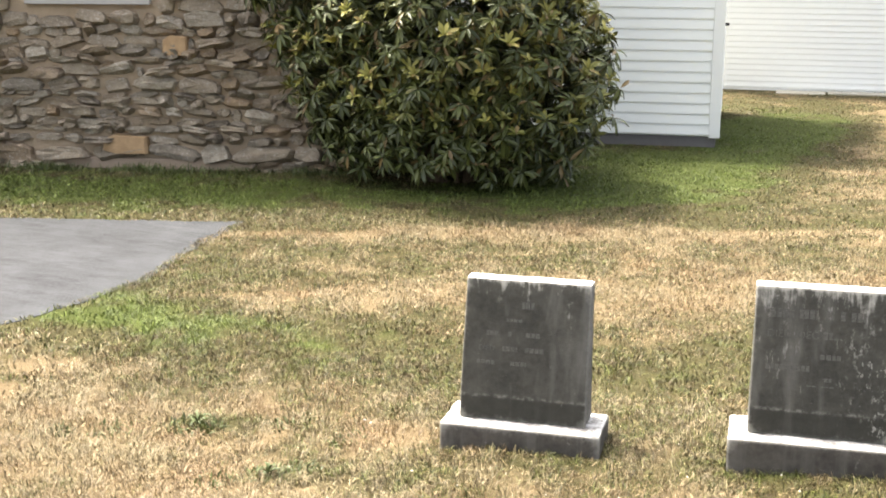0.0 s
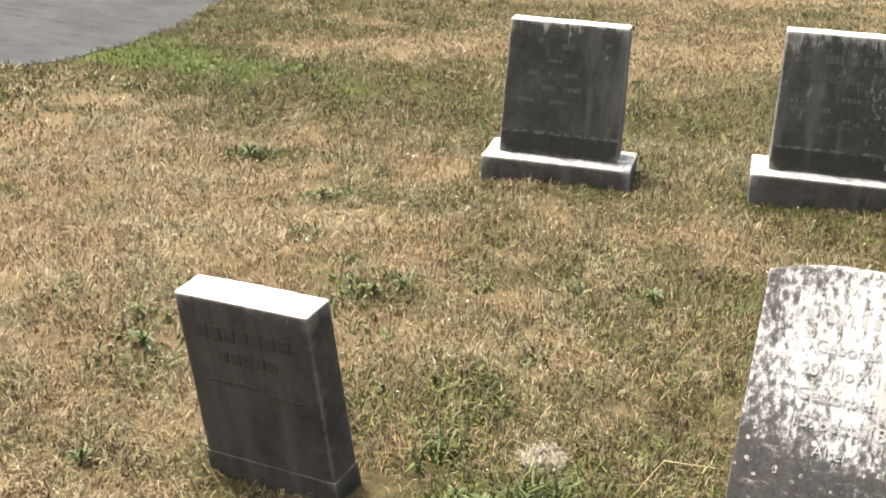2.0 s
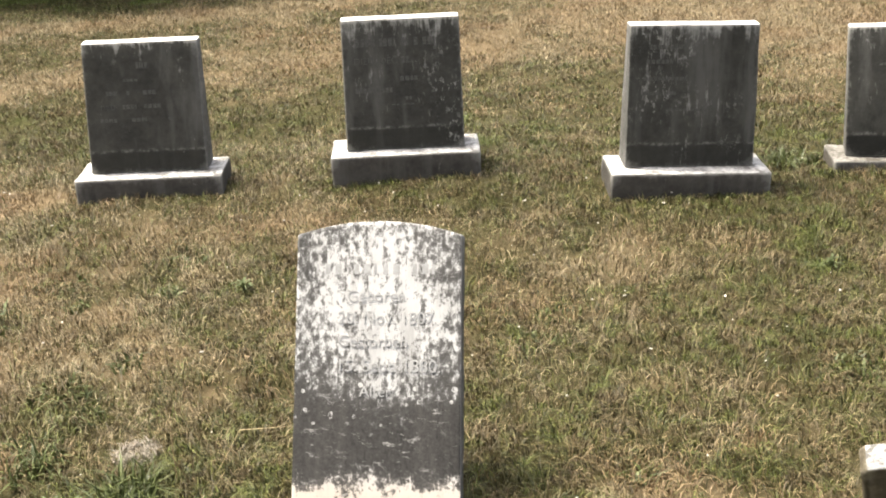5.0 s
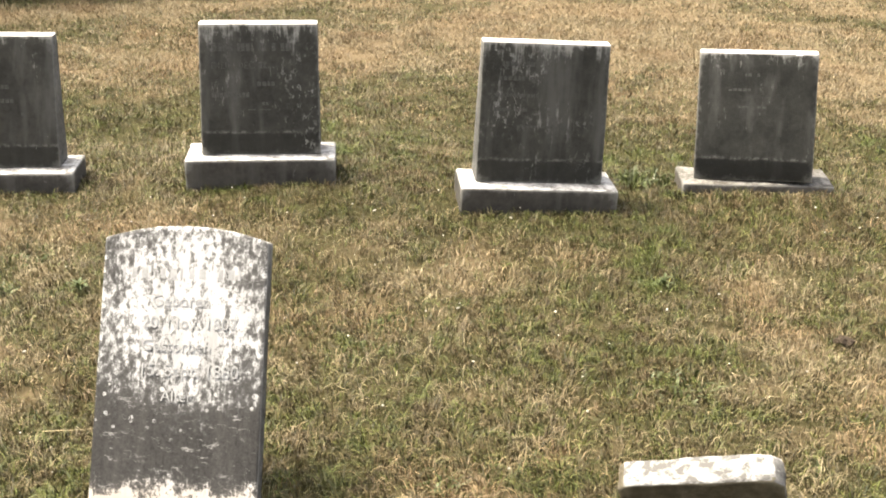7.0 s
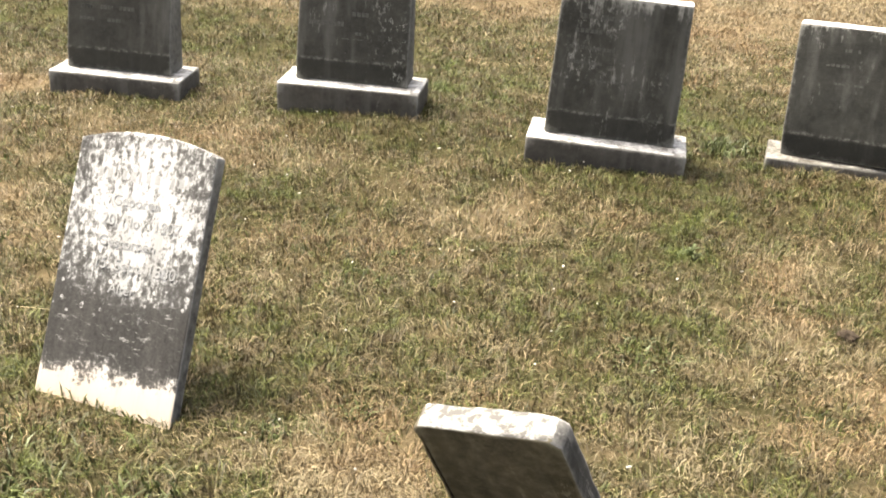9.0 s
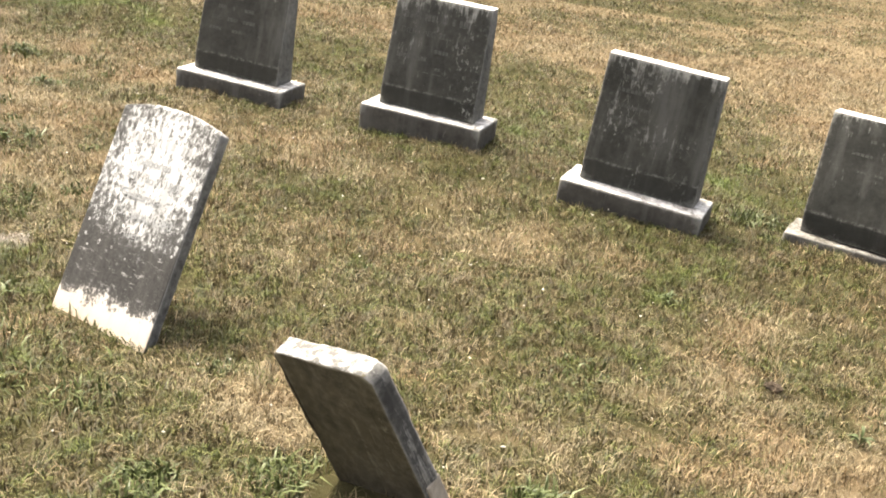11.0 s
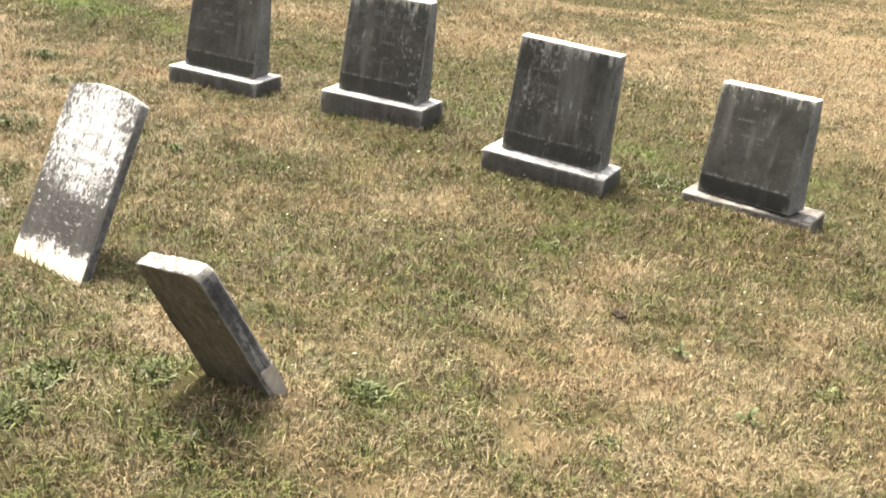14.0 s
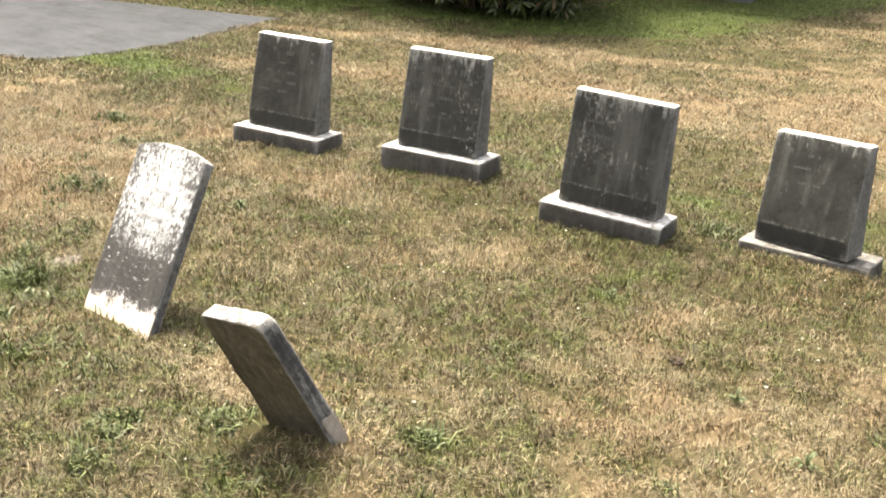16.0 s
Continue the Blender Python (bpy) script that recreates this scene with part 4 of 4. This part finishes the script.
build_church()


# ---- grass ----
def blocked(x, y):
    """Where no grass grows: path, bases, buildings."""
    no = inside(x, y, PATH_RIM)
    for dx, dy in ((0.035, 0), (-0.035, 0), (0, 0.035), (0, -0.035)):
        no &= inside(x + dx, y + dy, PATH_RIM)
    for cx, cy, yaw, w, d in ((0, 4, 10.4, 0.533, 0.228), (0.926, 4.129, 11.5, 0.536, 0.222), (1.922, 4.061, 15, 0.548, 0.215), (2.69, 4.42, 5, 0.57, 0.2),
                              (0.118, 2.172, -5, 0.365, 0.092), (1.32, 2.18, 1, 0.372, 0.055), (2.51, 1.985, -4, 0.275, 0.06)):
        c, s = math.cos(radians(yaw)), math.sin(radians(yaw))
        u, v = (x - cx) * c + (y - cy) * s, (y - cy) * c - (x - cx) * s
        no |= (u > 0) & (u < w) & (v > 0) & (v < d)
    c, s = math.cos(YAW_WALL), math.sin(YAW_WALL)
    u, v = (x - WALL_END.x) * c + (y - WALL_END.y) * s, (y - WALL_END.y) * c - (x - WALL_END.x) * s
    no |= (u < 0.02) & (v > -0.06)
    c, s = math.cos(YAW_HOUSE), math.sin(YAW_HOUSE)
    u, v = (x - HOUSE_CORNER.x) * c + (y - HOUSE_CORNER.y) * s, (y - HOUSE_CORNER.y) * c - (x - HOUSE_CORNER.x) * s
    no |= (u < 0) & (v > -0.02) & (v < 2.7)
    return no


def blades(name, x, y, rng, tall, wide, label, material, bend=1.7, dry=None):
    """Tapered bent blades, one island each."""
    n = len(x)
    z = ground_z(x, y) - 0.006
    swirl = 4 * np.pi * smooth_noise(x, y, 5.0, 31) + 2 * np.pi * smooth_noise(x, y, 17.0, 32)
    a, lean = swirl + rng.normal(0, 1.5, n), rng.uniform(0.25, bend, n)
    tall = tall * (0.7 + 0.5 * smooth_noise(x, y, 8.0, 33))
    h, w = tall * rng.uniform(0.55, 1.35, n), wide * rng.uniform(0.7, 1.3, n)
    b = rng.uniform(0, 2 * np.pi, n)
    dx, dy, sx, sy = np.cos(a), np.sin(a), np.cos(b), np.sin(b)
    root = np.stack([x, y, z], -1)
    side = np.stack([sx * w / 2, sy * w / 2, 0 * w], -1)
    mid = root + np.stack([dx * h * lean * 0.30, dy * h * lean * 0.35, h * (0.66 - 0.2 * lean)], -1)
    tip = root + np.stack([dx * h * lean, dy * h * lean, h * (1.0 - 0.5 * lean)], -1)
    co = np.stack([root - side, root + side, mid + side * 0.8, mid - side * 0.8, tip], 1).reshape(-1, 3)
    k = np.arange(n)[:, None] * 5
    loops = np.concatenate([k + np.array([0, 1, 2, 3]), k + np.array([3, 2, 4])], 1).ravel()
    me = bpy.data.meshes.new(name)
    me.vertices.add(len(co))
    me.vertices.foreach_set("co", co.astype(np.float32).ravel())
    me.loops.add(len(loops))
    me.loops.foreach_set("vertex_index", loops.astype(np.int32))
    me.polygons.add(2 * n)
    me.polygons.foreach_set("loop_start", np.stack([np.arange(n) * 7, np.arange(n) * 7 + 4], 1).ravel().astype(np.int32))
    me.update(calc_edges=True)
    at = me.attributes.new("dry", "FLOAT", "POINT")
    at.data.foreach_set("value", np.repeat(dryness(x, y) if dry is None else np.full(n, dry), 5).astype(np.float32))
    me.materials.append(material)
    return tagged(new(name, me), label, "grass", kind="stuff")


BARE = [(0.27, 2.03, 0.24, 0.085), (2.56, 1.92, 0.20, 0.09), (2.20, 2.12, 0.15, 0.10), (-0.22, 4.08, 0.14, 0.12), (0.55, 2.24, 0.10, 0.07), (1.78, 4.12, 0.12, 0.10)]


def scatter(rng, x0, x1, y0, y1, per_m2, clump):
    n = int((x1 - x0) * (y1 - y0) * per_m2)
    x, y = rng.uniform(x0, x1, n), rng.uniform(y0, y1, n)
    keep = smooth_noise(x, y, clump, 11) * 0.6 + smooth_noise(x, y, clump * 3.1, 12) * 0.4 > rng.uniform(0.1, 0.75, n)
    keep &= ~blocked(x, y)
    for bx, by, rx, ry in BARE:
        keep &= 0.6 * blob(x, y, bx, by, rx, ry) < rng.uniform(0, 1, n)
    return x[keep], y[keep]


def build_grass():
    rng = np.random.RandomState(9)
    x, y = scatter(rng, -1.7, 5.6, 0.9, 4.8, 31000, 9)
    blades("grass", x, y, rng, 0.038, 0.0027, "short mown grass, green mixed with straw", M_BLADE)
    x, y = scatter(rng, -3.2, 6.5, 4.8, 7.8, 15000, 7)
    blades("grass", x, y, rng, 0.032, 0.0034, "short mown grass, green mixed with straw", M_BLADE)
    x, y = scatter(rng, -6.5, 4.5, 5.0, 12.0, 5600, 6)
    keep = (y > 7.8) | (x < -3.2)
    blades("grass", x[keep], y[keep], rng, 0.026, 0.0050, "short mown grass, green mixed with straw", M_BLADE)
    x, y = scatter(rng, -3.5, 4.5, 12.0, 16.0, 2600, 5)
    blades("grass", x, y, rng, 0.018, 0.008, "short mown grass, green mixed with straw", M_BLADE)
    x, y = scatter(rng, -9.0, 9.0, -3.0, 18.0, 700, 4)
    keep = ((y < 0.9) | (y > 16) | (x > 5.6) | (x < -3.2)) & ((x > -1.0) | (y > 7) | (x < -3.2) | (y < 0.9))
    blades("grass", x[keep], y[keep], rng, 0.038, 0.010, "short mown grass, green mixed with straw", M_BLADE)
    x, y = scatter(rng, -3.2, -1.7, 2.5, 4.8, 7000, 7)
    blades("grass", x, y, rng, 0.034, 0.0055, "short mown grass, green mixed with straw", M_BLADE)


def wall_grass():
    """Longer dark grass that the mower leaves along the foot of the church wall."""
    rng = np.random.RandomState(77)
    u, v = rng.uniform(-4.6, 0.4, 5200), -0.10 - np.abs(rng.normal(0, 0.07, 5200))
    c, s = math.cos(YAW_WALL), math.sin(YAW_WALL)
    x, y = WALL_END.x + u * c - v * s, WALL_END.y + u * s + v * c
    keep = smooth_noise(x, y, 3.0, 15) > rng.uniform(0.1, 0.9, len(x))
    blades("grass", x[keep], y[keep], rng, 0.075, 0.006, "longer dark green grass along the wall", M_WEED, 1.2, -0.4)


def tuft(cx, cy, r, n, tall, wide, seed, label, dry=0.0, material=None):
    rng = np.random.RandomState(seed)
    a, d = rng.uniform(0, 2 * np.pi, n), r * np.sqrt(rng.uniform(0, 1, n))
    x, y = cx + d * np.cos(a), cy + d * np.sin(a)
    keep = ~blocked(x, y)
    ob = blades("grass_tuft", x[keep], y[keep], rng, tall, wide, label, material or M_WEED, 1.3, dry)
    return ob


build_grass()
wall_grass()
for i, (cx, cy, r, n, tall, wide) in enumerate(((0.92, 2.22, 0.065, 260, 0.105, 0.0045), (0.63, 2.37, 0.07, 120, 0.055, 0.006), (1.12, 2.12, 0.09, 50, 0.05, 0.010), (0.60, 2.42, 0.08, 60, 0.045, 0.007),
                                               (-0.30, 2.45, 0.16, 150, 0.05, 0.008), (0.10, 2.98, 0.15, 120, 0.05, 0.008), (-0.92, 3.9, 0.10, 120, 0.045, 0.010),
                                               (2.62, 2.95, 0.10, 90, 0.035, 0.009), (2.55, 4.55, 0.10, 160, 0.07, 0.006), (2.89, 2.23, 0.07, 130, 0.065, 0.006), (2.74, 1.70, 0.12, 120, 0.05, 0.006), (1.5, 2.05, 0.2, 120, 0.055, 0.005))):
    tuft(cx, cy, r, n, tall, wide, 40 + i, "tuft of longer green grass and weeds in the lawn")
weed_rng = random.Random(52)
for i in range(26):
    cx, cy = weed_rng.uniform(-1.5, 0.7), weed_rng.uniform(2.5, 4.3)
    tuft(cx, cy, weed_rng.uniform(0.04, 0.09), weed_rng.randint(35, 80), 0.034, 0.008, 200 + i, "flat green weed rosette in parched grass")
for i in range(16):
    cx, cy = weed_rng.uniform(1.6, 4.4), weed_rng.uniform(1.4, 3.8)
    tuft(cx, cy, weed_rng.uniform(0.04, 0.10), weed_rng.randint(35, 80), 0.034, 0.007, 300 + i, "small clump of greener grass in the lawn")
tuft(0.87, 2.42, 0.055, 520, 0.030, 0.004, 70, "pale tuft of bleached dead grass", 1.4, plain("bleached_thatch", (0.25, 0.215, 0.165), (0.47, 0.415, 0.345), 120))
for i in range(22):
    cx, cy = weed_rng.uniform(1.0, 2.5), weed_rng.uniform(1.15, 1.95)
    tuft(cx, cy, weed_rng.uniform(0.05, 0.11), weed_rng.randint(50, 110), 0.05, 0.007, 400 + i, "clump of longer dark green grass in the lawn")
tuft(2.20, 2.12, 0.15, 2400, 0.020, 0.003, 71, "pale patch of dead grass beside a stone", 1.3, M_BLADE)
tuft(1.06, 2.32, 0.05, 6, 0.20, 0.003, 72, "long dry grass stalks beside a gravestone", 1.2, M_BLADE)


def weed_leaf(length, wide, seed):
    """One arching broad leaf, folded along its midrib, pointing to +x from its root."""
    rng = random.Random(seed)
    rows = []
    bm = bmesh.new()
    for f, k, up in ((0.0, 0.18, 0.0), (0.25, 0.65, 0.30), (0.55, 1.0, 0.48), (0.82, 0.7, 0.46), (1.0, 0.05, 0.34)):
        z, wob = up * length * 0.8, rng.uniform(-0.004, 0.004)
        rows.append([bm.verts.new((f * length * 0.86, -wide * k / 2 + wob, z + 0.004 * k)), bm.verts.new((f * length * 0.86, wob, z)), bm.verts.new((f * length * 0.86, wide * k / 2 + wob, z + 0.004 * k))])
    for a, b in zip(rows, rows[1:]):
        bm.faces.new((a[0], a[1], b[1], b[0]))
        bm.faces.new((a[1], a[2], b[2], b[1]))
    me = bpy.data.meshes.new("leaf")
    bm.to_mesh(me)
    bm.free()
    me.materials.append(M_BROADLEAF)
    me.polygons.foreach_set("use_smooth", [True] * len(me.polygons))
    return me


def build_weed_plants():
    rng = random.Random(61)
    leaves = [weed_leaf(0.070, 0.014, 1), weed_leaf(0.058, 0.012, 2), weed_leaf(0.080, 0.011, 3)]
    for x, y, size in WEED_SPOTS:
        plant = thing("weed_plant", pose(x, y, float(ground_z(x, y)) - 0.002, 0, 0, rng.uniform(0, 360)), "low broad-leaved green weed growing in the parched lawn", "weed", "broad-leaved weeds in the lawn")
        for i in range(rng.randint(14, 20)):
            leaf = new("leaf", rng.choice(leaves))
            leaf.parent = plant
            leaf.matrix_local = pose(0, 0, 0, 0, rng.uniform(-45, 14), i * 137.5 + rng.uniform(-20, 20)) @ Matrix.Scale(size * rng.uniform(0.7, 1.1), 4)


def build_clod():
    bm = bmesh.new()
    bmesh.ops.create_icosphere(bm, subdivisions=3, radius=0.022, matrix=Matrix.Diagonal((1.25, 0.9, 0.6, 1)))
    for v in bm.verts:
        v.co *= 1 + 0.55 * noise.noise(v.co * 70) + 0.25 * noise.noise(v.co * 190)
    clod = part("dirt_clod", bm, M_DIRT)
    clod.matrix_world = pose(3.09, 3.28, float(ground_z(3.09, 3.28)) + 0.016)
    tagged(clod, "small dark crumb of dry earth lying on the grass", "dirt clod")


def build_blossoms():
    rng = random.Random(33)
    bm = bmesh.new()
    for _ in range(170):
        x, y = rng.uniform(-0.8, 4.6), rng.uniform(1.2, 4.6)
        if bool(blocked(np.array([x]), np.array([y]))[0]):
            continue
        m = Matrix.Translation((x, y, float(ground_z(x, y)) + rng.uniform(0.014, 0.026))) @ Matrix.Rotation(rng.uniform(0, 6.28), 4, "Z") @ Matrix.Diagonal((rng.choice((1, 1, 2.2)), 1, 0.8, 1))
        bmesh.ops.create_icosphere(bm, subdivisions=1, radius=rng.uniform(0.002, 0.004), matrix=m)
    ob = part("clover_blossoms", bm, plain("clover_white", (0.42, 0.38, 0.30), (0.6, 0.57, 0.5), 90))
    tagged(ob, "scattered small whitish clover heads in the lawn", "clover", kind="stuff")


build_weed_plants()
build_clod()
build_blossoms()
